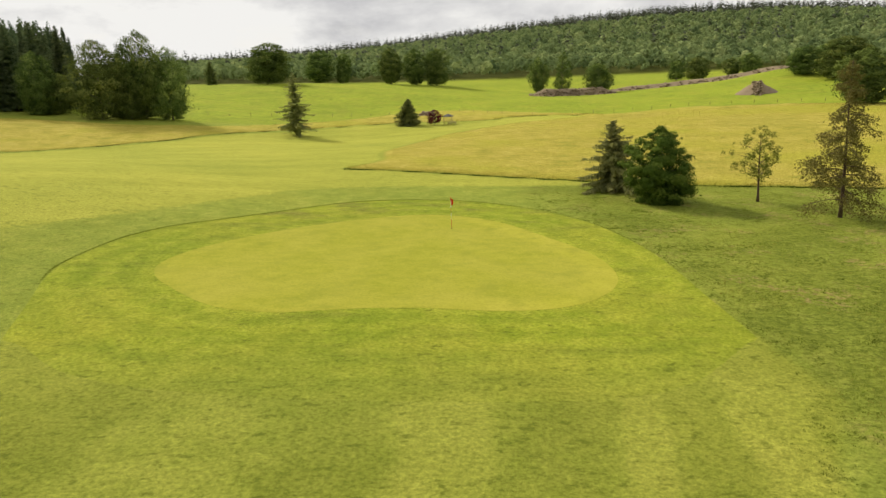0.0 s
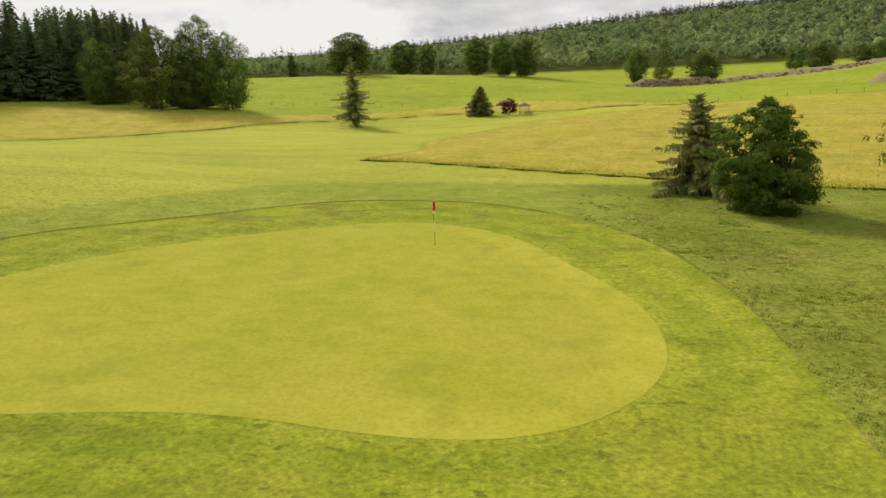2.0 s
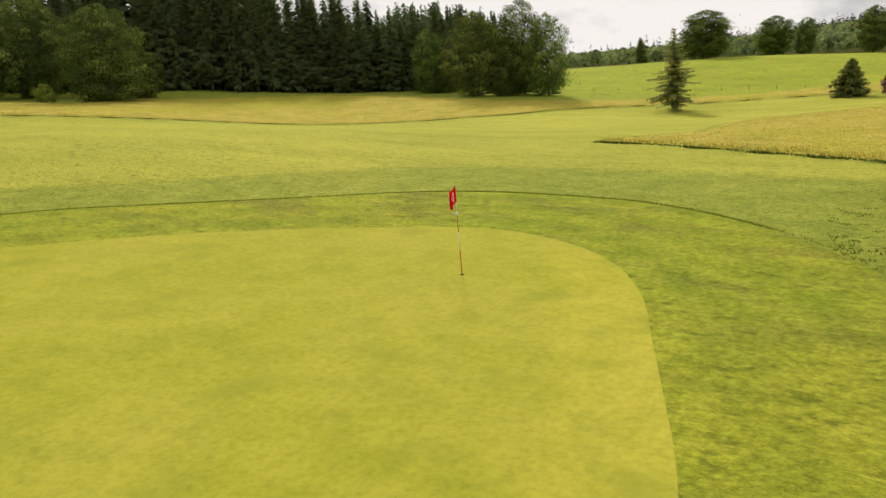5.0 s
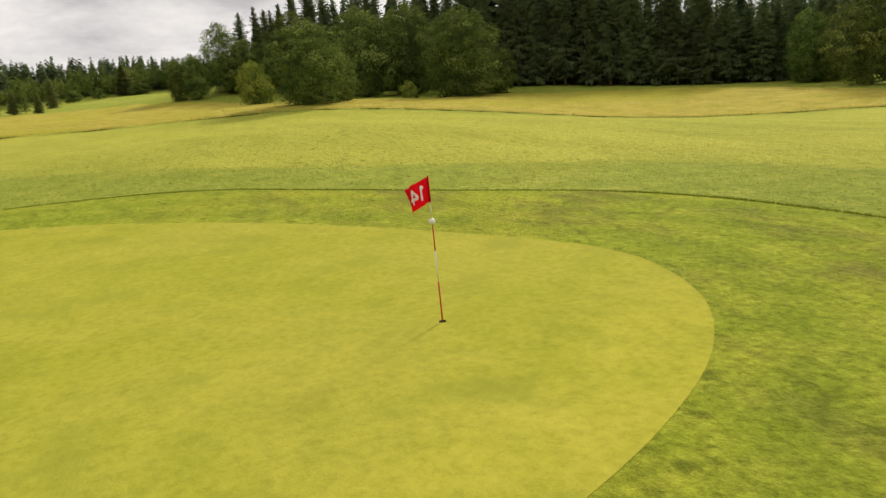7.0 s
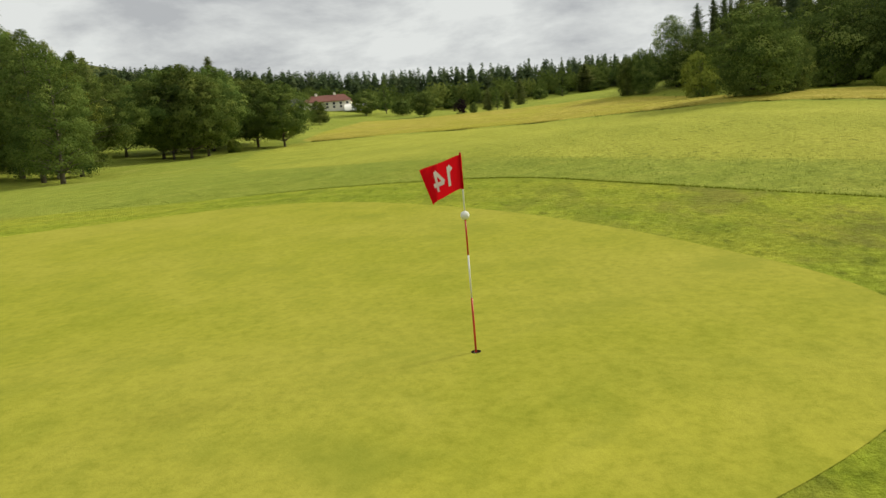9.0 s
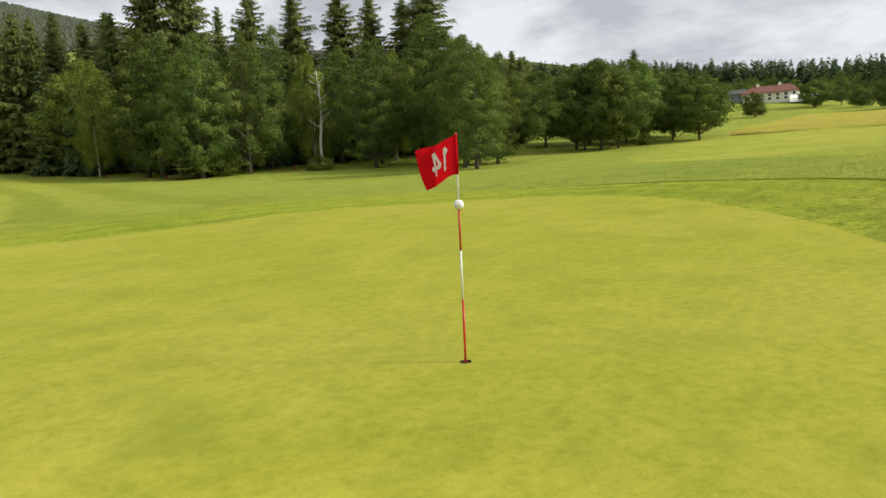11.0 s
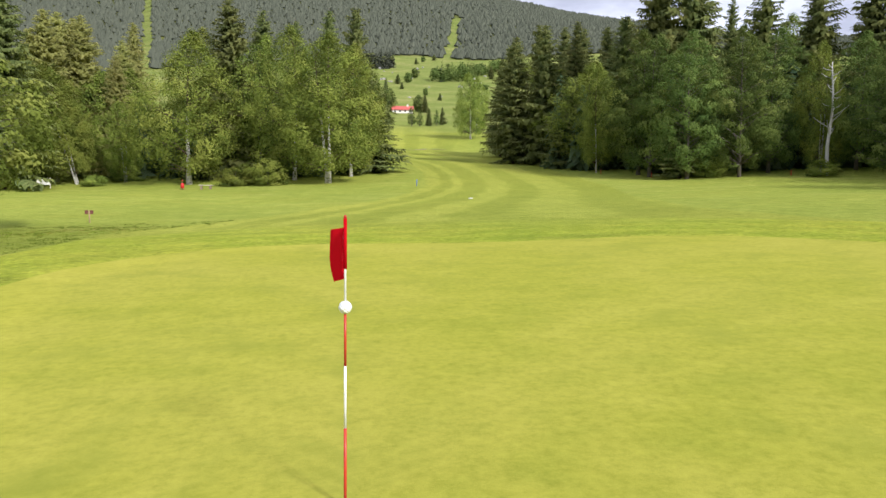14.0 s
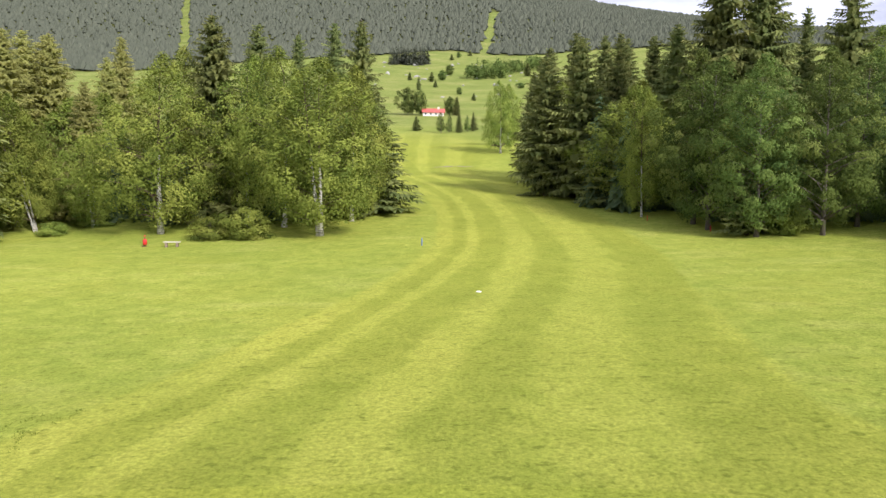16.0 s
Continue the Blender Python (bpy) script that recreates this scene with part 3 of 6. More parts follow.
def block(bm, x0, y0, z0, x1, y1, z1, bevel=0.0):
    """A box with softened edges."""
    made = bmesh.ops.create_cube(bm, size=1, matrix=Matrix.Translation(((x0 + x1) / 2, (y0 + y1) / 2, (z0 + z1) / 2)) @ Matrix.Diagonal((x1 - x0, y1 - y0, z1 - z0, 1)))
    if bevel:
        edges = list({e for v in made["verts"] for e in v.link_edges})
        bmesh.ops.bevel(bm, geom=edges, offset=bevel, segments=2, affect="EDGES", profile=0.5)
    return bm


def ground_at(x, y):
    return float(land(x, y))


# ---- the flag in its hole ----
RED_PAINT = paint("red_enamel", (0.50, 0.045, 0.022), 0.35)
WHITE_PAINT = paint("white_enamel", (0.78, 0.77, 0.74), 0.35, 0.05)
BALL_WHITE = paint("white_ball_shell", (0.80, 0.80, 0.78), 0.4, 0.04)
CUP_SOIL = paint("cut_soil", (0.055, 0.040, 0.022), 0.9, 0.3)
LINER = paint("white_cup_liner", (0.70, 0.69, 0.64), 0.5, 0.1)


def cloth_material():
    k = Nodes("red_flag_cloth")
    w = k.noise(220.0, 2.0)
    big = k.noise(5.0, 3.0)
    c = k.mix(k.maths("MULTIPLY", w, 0.35), (0.62, 0.006, 0.014), (0.48, 0.004, 0.010))
    c = k.mix(k.maths("MULTIPLY", big, 0.3), c, (0.70, 0.015, 0.02))
    d = k.add("BsdfDiffuse", Color=c)
    s = k.add("BsdfTranslucent", Color=c)
    m = k.add("MixShader", Fac=0.42)
    k.t.links.new(d.outputs[0], m.inputs[1])
    k.t.links.new(s.outputs[0], m.inputs[2])
    k.t.links.new(m.outputs[0], k.out.inputs[0])
    return k.mat


CLOTH = cloth_material()
PRINT = paint("white_flag_print", (0.80, 0.74, 0.72), 0.7, 0.05)
FLAG_WAY = Vector((0.22, -0.975, 0)).normalized()
FLAG_SIDE = Vector((-FLAG_WAY.y, FLAG_WAY.x, 0))


def flag_point(u, v):
    """A place on the blowing cloth: u along the fly from 0 to 1, v up the hoist from 0 to 1."""
    wave = 0.055 * u * math.sin(6.4 * u + 1.2 * v + 0.6) + 0.02 * u * math.sin(13 * u + 3 * v)
    drop = 0.14 * u**1.3 + 0.02 * u * math.sin(5 * u)
    z = 1.735 + 0.345 * v - drop - 0.02 * u * (1 - v)
    return FLAG_WAY * (0.012 + 0.43 * u * (0.97 - 0.26 * (1 - v) * u)) + FLAG_SIDE * wave + Vector((0, 0, z))


def digit_strokes():
    """The strokes of the number 14, as thin bands on the cloth in (u, v), read from the FLAG_SIDE face."""
    one = [((0.30, 0.22), (0.30, 0.80)), ((0.30, 0.80), (0.22, 0.66))]
    four = [((0.66, 0.22), (0.66, 0.80)), ((0.66, 0.80), (0.44, 0.42)), ((0.44, 0.42), (0.76, 0.42))]
    return one + four


def flagstick():
    z0 = ground_at(0, 0) + 0.024
    t = thing("flagstick", pose(0, 0, z0), "red and white striped golf flagstick with white ball and red flag", "flagstick")
    for a, b, mat, name in ((-0.12, 0.58, RED_PAINT, "red_section"), (0.58, 1.035, WHITE_PAINT, "white_section"), (1.035, 1.42, RED_PAINT, "red_section"), (1.42, 2.1, WHITE_PAINT, "white_section")):
        r = 0.0115 if b < 0.6 else 0.0095 if b < 1.5 else 0.008
        part(name, tube(bmesh.new(), [(0, 0, a), (0, 0, b)], [r, r], 12), mat, t, "red enamelled pole section" if mat == RED_PAINT else "white enamelled pole section")
    bm = bmesh.new()
    bmesh.ops.create_icosphere(bm, subdivisions=4, radius=0.047, matrix=Matrix.Translation((0, 0, 1.456)))
    dimples = []
    for i in range(60):
        zz = 1 - 2 * (i + 0.5) / 60
        a = i * 2.399963
        dimples.append(Vector((math.cos(a) * math.sqrt(1 - zz * zz), math.sin(a) * math.sqrt(1 - zz * zz), zz)))
    for v in bm.verts:
        d = (v.co - Vector((0, 0, 1.456))).normalized()
        near = max(d.dot(q) for q in dimples)
        v.co -= d * 0.007 * max(0.0, (near - 0.982) / 0.018)
    for f in bm.faces:
        f.smooth = True
    part("ball", bm, BALL_WHITE, t, "white dimpled plastic ball")
    bm = bmesh.new()
    nu, nv = 30, 18
    vs = [[bm.verts.new(flag_point(i / nu, j / nv)) for j in range(nv + 1)] for i in range(nu + 1)]
    for i in range(nu):
        for j in range(nv):
            bm.faces.new((vs[i][j], vs[i + 1][j], vs[i + 1][j + 1], vs[i][j + 1])).smooth = True
    cloth = part("cloth", bm, CLOTH, t, "red blowing flag cloth")
    for side, name, strokes in ((1, "digit_one", digit_strokes()[:2]), (1, "digit_four", digit_strokes()[2:]), (-1, "digit_one", digit_strokes()[:2]), (-1, "digit_four", digit_strokes()[2:])):
        bm = bmesh.new()
        for (u0, v0), (u1, v1) in strokes:
            du, dv = u1 - u0, v1 - v0
            k = math.hypot(du * 1.3, dv)
            wu, wv = -dv / k * 0.045 / 1.3, du * 1.3 / k * 0.06
            n = 8
            left, right = [], []
            for q in range(n + 1):
                u, v = u0 + du * q / n, v0 + dv * q / n
                off = FLAG_SIDE * 0.004 * side
                left.append(bm.verts.new(flag_point(u + wu, v + wv) + off))
                right.append(bm.verts.new(flag_point(u - wu, v - wv) + off))
            for q in range(n):
                bm.faces.new((left[q], right[q], right[q + 1], left[q + 1]))
        part(name, bm, PRINT, cloth, "white printed figure 1" if name == "digit_one" else "white printed figure 4")
    part("hoist", tube(bmesh.new(), [(0, 0, 1.73), (0, 0, 2.085)], [0.0125, 0.0125], 10), CLOTH, t, "red cloth sleeve on the pole")
    part("knob", tube(bmesh.new(), [(0, 0, 2.085), (0, 0, 2.10), (0, 0, 2.108)], [0.011, 0.011, 0.004], 10), RED_PAINT, t)
    c = thing("hole_cup", pose(0, 0, z0), "white-lined golf hole cut into the putting green", "golf hole")
    bm = bmesh.new()
    n = 28
    part("soil_rim", tube(bmesh.new(), [(0, 0, -0.05), (0, 0, -0.002)], [0.0548, 0.0548], 28, False), CUP_SOIL, c, "bare soil wall above the liner")
    rows = [(0.0535, -0.028), (0.0515, -0.028), (0.0515, -0.15), (0.0, -0.15)]
    rings = [[bm.verts.new((r * math.cos(2 * math.pi * k / n), r * math.sin(2 * math.pi * k / n), z)) for k in range(n)] for r, z in rows[:3]]
    for lo, hi in zip(rings, rings[1:]):
        for k in range(n):
            bm.faces.new((lo[k], lo[(k + 1) % n], hi[(k + 1) % n], hi[k])).smooth = True
    bm.faces.new(rings[-1])
    part("liner", bm, LINER, c)


flagstick()

# ---- trees ----


def rng(seed):
    return np.random.RandomState(seed)


def leaf_tris(c, n, size, r):
    """Small pointed leaves at places c, facing n."""
    k = len(c)
    n = n / (np.linalg.norm(n, axis=1, keepdims=True) + 1e-9)
    t = r.normal(size=(k, 3))
    t -= n * (t * n).sum(1, keepdims=True)
    t /= np.linalg.norm(t, axis=1, keepdims=True) + 1e-9
    b = np.cross(n, t)
    s = (size * (0.6 + 0.8 * r.rand(k)))[:, None]
    v = np.stack([c - t * s * 0.7 - b * s * 0.55, c - t * s * 0.5 + b * s * 0.6, c + t * s], 1).reshape(-1, 3)
    return v, np.arange(3 * k).reshape(k, 3)


# alders: leaves darker than the birches', standing in for the wood's shaded side
SHAPES = {  # crown base, widest height, point of the top, clumps, clump size, bark, leaves
    "beech": (0.0, 0.42, 2.8, 230, 0.098, BARK, BEECH), "oak": (0.03, 0.46, 2.6, 170, 0.105, BARK, BEECH), "birch": (0.10, 0.38, 1.75, 250, 0.078, WHITE_BARK, BIRCH),
    "ash": (0.24, 0.56, 1.9, 130, 0.10, BARK, SPRING), "alder": (0.06, 0.38, 1.9, 200, 0.088, BARK, LIME), "lime": (0.13, 0.46, 2.2, 170, 0.098, BARK, LIME), "round": (0.08, 0.48, 2.2, 80, 0.12, BARK, BEECH), "poplar": (0.10, 0.38, 1.4, 90, 0.11, BARK, LIME),
    "shrub": (0.0, 0.40, 2.0, 60, 0.12, BARK, BIRCH), "spring": (0.34, 0.66, 2.0, 60, 0.075, BROWN_BARK, SPRING), "maple": (0.12, 0.5, 2.0, 40, 0.13, BARK, MAPLE),
    "purple": (0.08, 0.5, 2.2, 50, 0.14, BARK, PLUM), "bush": (0.0, 0.36, 2.3, 190, 0.088, BARK, BUSH), "sapling": (0.15, 0.5, 2.0, 12, 0.2, BARK, BIRCH)}
LEAVES = {"ash": 11000, "alder": 22000, "beech": 22000, "oak": 16000, "birch": 27000, "lime": 21000, "round": 9000, "poplar": 6000, "shrub": 5500, "spring": 2800, "maple": 3000, "purple": 3500, "bush": 34000, "sapling": 600}
LEAF_SIZE = {"ash": 0.010, "alder": 0.0072, "birch": 0.0062, "beech": 0.0100, "bush": 0.0075, "lime": 0.0105, "spring": 0.010, "shrub": 0.011}


def crown_places(kind, h, w, seed):
    """Centres and sizes of the leaf clumps that make up a crown with uneven lobes."""
    r = rng(seed)
    low, widest, top, n, puff, _, _ = SHAPES[kind]
    lobes = [(r.rand() * 6.28, low + (1 - low) * r.rand(), 0.16 + 0.20 * r.rand(), 0.5 + 0.3 * r.rand(), 0.12 + 0.14 * r.rand()) for _ in range(14)]
    rough = {"bush": 0.3, "beech": 0.55, "oak": 0.6}.get(kind, 1.0)
    out = []
    lean = r.normal(size=2) * 0.05 * w
    for i in range(n):
        u = low + (1 - low) * ((i + r.rand()) / n) ** 0.95
        k = (u - widest) / ((1 - widest) if u > widest else (widest - low + 0.10))
        env = max(0.03, 1 - abs(k) ** (top if k > 0 else 2.2)) ** ((0.55 if kind in ("beech", "oak") else 0.75) if k > 0 else 0.6) * 0.5 * w
        a = i * 2.399963 + r.normal() * 0.5
        lob = 0.80
        for la, lu, amp, wa, wu in lobes:
            da = math.atan2(math.sin(a - la), math.cos(a - la))
            lob += rough * amp * math.exp(-((da / wa) ** 2) - ((u - lu) / wu) ** 2)
        size = puff * w * (0.55 + 0.9 * r.rand()) * (1 - 0.45 * max(0, k))
        d = max(0.0, env * lob - size * 0.5) * (0.35 + 0.65 * r.rand() ** 0.45)
        out.append((math.cos(a) * d + lean[0] * u, math.sin(a) * d + lean[1] * u, u * h * 0.965 - 0.3 * size * (u > 0.9), size))
    return np.array(out)


def broadleaf_meshes(kind, h, w, seed):
    r = rng(seed)
    low, widest, top, n, puff, bark, leaf = SHAPES[kind]
    clumps = crown_places(kind, h, w, seed)
    bm = bmesh.new()
    stems = 3 if kind in ("shrub",) else (2 if kind == "birch" and seed % 3 == 0 else 1)
    rad = 0.013 * h + 0.02
    for s in range(stems):
        a = s * 2.2 + seed
        spread = 0.05 * h if stems > 1 else 0.0
        pts, rr = [], []
        for q in range(9):
            f = q / 8
            pts.append((math.cos(a) * spread * (0.15 + f) + 0.012 * h * math.sin(3 * f + seed), math.sin(a) * spread * (0.15 + f) + 0.012 * h * math.cos(2.5 * f + seed) - 0.012 * h * math.cos(seed), h * 0.86 * f - 0.25 * (f == 0)))
            rr.append(rad * (1.45 if q == 0 else 1.0 - 0.92 * f) * (0.7 if stems > 1 else 1))
        tube(bm, pts, rr, 9)
        for q in bm.faces:
            if kind == "birch" and q.calc_center_median().z > 0.40 * h:
                q.material_index = 1
        step = max(1, n // 46) * stems
        for c in clumps[s::step]:
            f = min(0.95, max(0.10, (c[2] / h - 0.10) / 0.86))
            i = min(7, int(f * 8))
            p = Vector(pts[i]).lerp(Vector(pts[i + 1]), f * 8 - i)
            e = Vector(c[:3])
            mid = p.lerp(e, 0.55) + Vector((0, 0, 0.05 * (e - p).length))
            k = rr[i] * 0.36
            before = len(bm.faces)
            tube(bm, [p, mid, p.lerp(e, 0.9)], [k, k * 0.55, k * 0.15], 5, False)
            bm.faces.ensure_lookup_table()
            for q in range(before, len(bm.faces)):
                bm.faces[q].material_index = 1
    trunk = bpy.data.meshes.new("trunk")
    bm.to_mesh(trunk)
    bm.free()
    trunk.materials.append(bark)
    trunk.materials.append(BROWN_BARK if kind == "birch" else bark)
    total = LEAVES[kind]
    share = clumps[:, 3] ** 2
    count = np.maximum(8, (total * share / share.sum()).astype(int))
    own = np.repeat(r.normal(size=len(clumps)) * 0.22, count)
    c = np.repeat(clumps, count, 0)
    d = r.normal(size=(len(c), 3))
    d[:, 2] = d[:, 2] * 0.85 + 0.42
    d /= np.linalg.norm(d, axis=1, keepdims=True)
    rr = c[:, 3] * (0.35 + 0.75 * r.rand(len(c)) ** 0.55)
    droop = kind in ("birch", "spring")
    p = c[:, :3] + d * rr[:, None] * np.array([1, 1, 0.62 if not droop else 0.8])
    if droop:
        p[:, 2] -= 1.3 * r.rand(len(p)) ** 3 * c[:, 3]
    p[:, 2] = np.maximum(p[:, 2], 0.02 * h + 0.05)
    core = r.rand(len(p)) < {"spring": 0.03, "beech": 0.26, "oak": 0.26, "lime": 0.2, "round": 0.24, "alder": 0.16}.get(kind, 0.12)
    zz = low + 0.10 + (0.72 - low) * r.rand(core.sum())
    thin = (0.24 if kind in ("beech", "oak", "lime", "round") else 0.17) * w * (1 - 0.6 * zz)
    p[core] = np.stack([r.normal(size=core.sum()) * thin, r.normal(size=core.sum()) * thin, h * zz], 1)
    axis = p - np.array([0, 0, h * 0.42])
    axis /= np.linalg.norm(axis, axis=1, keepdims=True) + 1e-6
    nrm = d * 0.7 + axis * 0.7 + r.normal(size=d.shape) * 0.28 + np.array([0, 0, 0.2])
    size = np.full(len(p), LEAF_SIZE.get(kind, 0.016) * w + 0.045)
    # clump tops lighter, undersides and crown core darker: shade put into the tone
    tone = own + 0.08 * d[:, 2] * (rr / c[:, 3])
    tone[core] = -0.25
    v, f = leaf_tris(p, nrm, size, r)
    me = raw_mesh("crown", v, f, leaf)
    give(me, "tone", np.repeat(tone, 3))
    return trunk, me


def conifer_meshes(kind, h, w, seed):
    """A trunk, and drooping fringed boughs set round it in a loose spiral."""
    r = rng(seed)
    bm = bmesh.new()
    rad = 0.012 * h + 0.03
    bend = 0.006 * h
    pts = [(bend * math.sin(4 * q / 8 + seed) - bend * math.sin(seed), 0, h * q / 8 - 0.25 * (q == 0)) for q in range(9)]
    tube(bm, pts, [rad * (1.3 if q == 0 else 1 - 0.95 * q / 8) for q in range(9)], 8)
    low = 0.03 + 0.05 * r.rand()
    n = 150 if kind == "pine" else 170 if kind == "young_spruce" else 245 if h > 4 else 120
    sides = 1 + 0.16 * r.normal(size=7)
    v, tone = [], []
    up = np.array([0, 0, 1.0])
    for i in range(n):
        u = low + (0.985 - low) * ((i + 0.8 * r.rand()) / n) ** 0.92
        a = i * 2.399963 + r.normal() * 0.3
        reach = 0.5 * w * (1 - u) ** (0.85 if kind in ("pine", "young_spruce") else 0.72) * (1 if u > low + 0.08 else 0.85) + 0.03 * w
        ln = reach * ((0.40 + 0.85 * r.rand()) if kind == "pine" else (0.62 + 0.55 * r.rand())) * sides[int(a / 6.2832 * 7) % 7]
        out, side = np.array([math.cos(a), math.sin(a), 0]), np.array([-math.sin(a), math.cos(a), 0])
        rise, sag = (0.28 - 0.35 * (1 - u)) * (0.6 + 0.6 * r.rand()), 0.30 * (1 - 0.5 * u)
        x0 = np.array([bend * math.sin(4 * u + seed) - bend * math.sin(seed), 0, u * h])
        seg = 12 if kind == "pine" else 8 if ln > 1.6 else 6 if ln > 0.8 else 4
        own = r.normal() * 0.10 + 0.03
        g = np.arange(seg + 1) / seg
        sp = x0 + out * ln * g[:, None] + up * (ln * (rise * g - sag * g * g + 0.14 * g**4))[:, None]
        for s in range(1, seg + 1):
            q = g[s]
            tw = (ln * (0.26 * (1 - 0.6 * q) + 0.075) + 0.12) * (0.65 + 0.7 * r.rand()) * (0.6 if kind == "pine" else 1.0)
            p, back = sp[s], sp[s - 1]
            for sgn in (-1, 1):
                hang = tw * (0.22 + 0.5 * r.rand())
                tip = p + side * sgn * tw * 0.95 + out * tw * 0.45 - up * hang
                v += [back + out * 0.02, p, tip]
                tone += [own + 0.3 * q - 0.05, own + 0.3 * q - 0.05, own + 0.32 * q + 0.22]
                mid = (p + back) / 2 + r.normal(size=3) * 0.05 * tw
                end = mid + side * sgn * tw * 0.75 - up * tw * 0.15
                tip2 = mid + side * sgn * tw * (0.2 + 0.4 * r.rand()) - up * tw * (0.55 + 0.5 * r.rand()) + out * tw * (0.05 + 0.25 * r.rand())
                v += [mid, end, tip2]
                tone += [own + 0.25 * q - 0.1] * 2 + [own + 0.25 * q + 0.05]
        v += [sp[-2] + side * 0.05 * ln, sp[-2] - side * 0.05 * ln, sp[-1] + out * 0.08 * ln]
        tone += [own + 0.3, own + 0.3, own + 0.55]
    trunk = bpy.data.meshes.new("trunk")
    bm.to_mesh(trunk)
    bm.free()
    trunk.materials.append(BROWN_BARK)
    v = np.array(v)
    me = raw_mesh("crown", v, np.arange(len(v)).reshape(-1, 3), {"dark_spruce": SPRUCE_SHADED, "pine": FIR, "pale_spruce": PALE_SPRUCE}.get(kind, SPRUCE))
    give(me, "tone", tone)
    return trunk, me


def larch_meshes(kind, h, w, seed):
    """A bent trunk, bare drooping branches and a thin haze of needles hanging along them."""
    r = rng(seed)
    bm = bmesh.new()
    rad = 0.010 * h + 0.03
    bend = 0.022 * h

    def stem(u):
        return Vector((bend * (math.sin(4 * u + seed) - math.sin(seed)), bend * 0.6 * (math.cos(3 * u + seed) - math.cos(seed)), h * u))

    tube(bm, [stem(q / 10) - Vector((0, 0, 0.25 * (q == 0))) for q in range(11)], [rad * (1.3 if q == 0 else 1 - 0.94 * q / 10) for q in range(11)], 8)
    places, tones = [], []
    n = int(5.5 * h) + 14
    for i in range(n):
        u = 0.10 + 0.88 * (i + r.rand()) / n
        a = i * 2.399963 + r.normal() * 0.5
        ln = (0.58 * w * (1 - u) ** 0.85 + 0.05 * w) * (0.5 + 0.6 * r.rand())
        out = Vector((math.cos(a), math.sin(a), 0))
        side = Vector((-math.sin(a), math.cos(a), 0)) * r.normal() * 0.15 * ln
        p0 = stem(u)
        lift = 0.12 + 0.22 * r.normal()
        line = [p0 + out * ln * g + side * g * g + Vector((0, 0, ln * (lift * g - 0.46 * g * g + 0.20 * g**3))) for g in (0, 0.25, 0.5, 0.75, 1.0)]
        k = 0.012 + 0.008 * ln
        tube(bm, line, [k, k * 0.8, k * 0.55, k * 0.35, k * 0.12], 4, False)
        m = int(130 * ln + 60)
        g = 0.12 + 0.88 * r.rand(m) ** 0.8
        i0 = np.minimum(3, (g * 4).astype(int))
        q = np.array([x[:] for x in line])
        base = q[i0] + (q[i0 + 1] - q[i0]) * (g * 4 - i0)[:, None]
        base += r.normal(size=(m, 3)) * np.array([0.17, 0.17, 0.08]) * (0.4 + 0.3 * ln)
        base[:, 2] -= r.rand(m) ** 1.5 * 0.55 * (0.4 + 0.3 * ln)
        places.append(base)
        tones.append(r.normal() * 0.12 + r.normal(size=m) * 0.08)
    trunk = bpy.data.meshes.new("trunk")
    bm.to_mesh(trunk)
    bm.free()
    trunk.materials.append(BROWN_BARK)
    p, tone = np.concatenate(places), np.concatenate(tones)
    v, f = leaf_tris(p, r.normal(size=p.shape), np.full(len(p), 0.05 + 0.003 * w), r)
    me = raw_mesh("crown", v, f, LARCH)
    give(me, "tone", np.repeat(tone, 3))
    return trunk, me


def dead_tree_mesh(h, w, seed):
    r = rng(seed)
    bm = bmesh.new()
    pts = [(0.15 * math.sin(q), 0.1 * math.cos(q), h * q / 8) for q in range(9)]
    tube(bm, pts, [0.22 * (1 - 0.8 * q / 8) for q in range(9)], 8)
    for q in range(26):
        u = 0.35 + 0.62 * q / 26
        a, ln = r.rand() * 6.28, w * 0.5 * (1.1 - 0.6 * u) * (0.5 + r.rand())
        p = Vector((0.15 * math.sin(8 * u), 0.1 * math.cos(8 * u), h * u))
        e = p + Vector((math.cos(a) * ln, math.sin(a) * ln, ln * (0.2 + 0.5 * r.rand())))
        tube(bm, [p, p.lerp(e, 0.6) - Vector((0, 0, 0.08)), e], [0.06, 0.045, 0.015], 5, False)
    me = bpy.data.meshes.new("trunk")
    bm.to_mesh(me)
    bm.free()
    me.materials.append(DEAD_BARK)
    return me


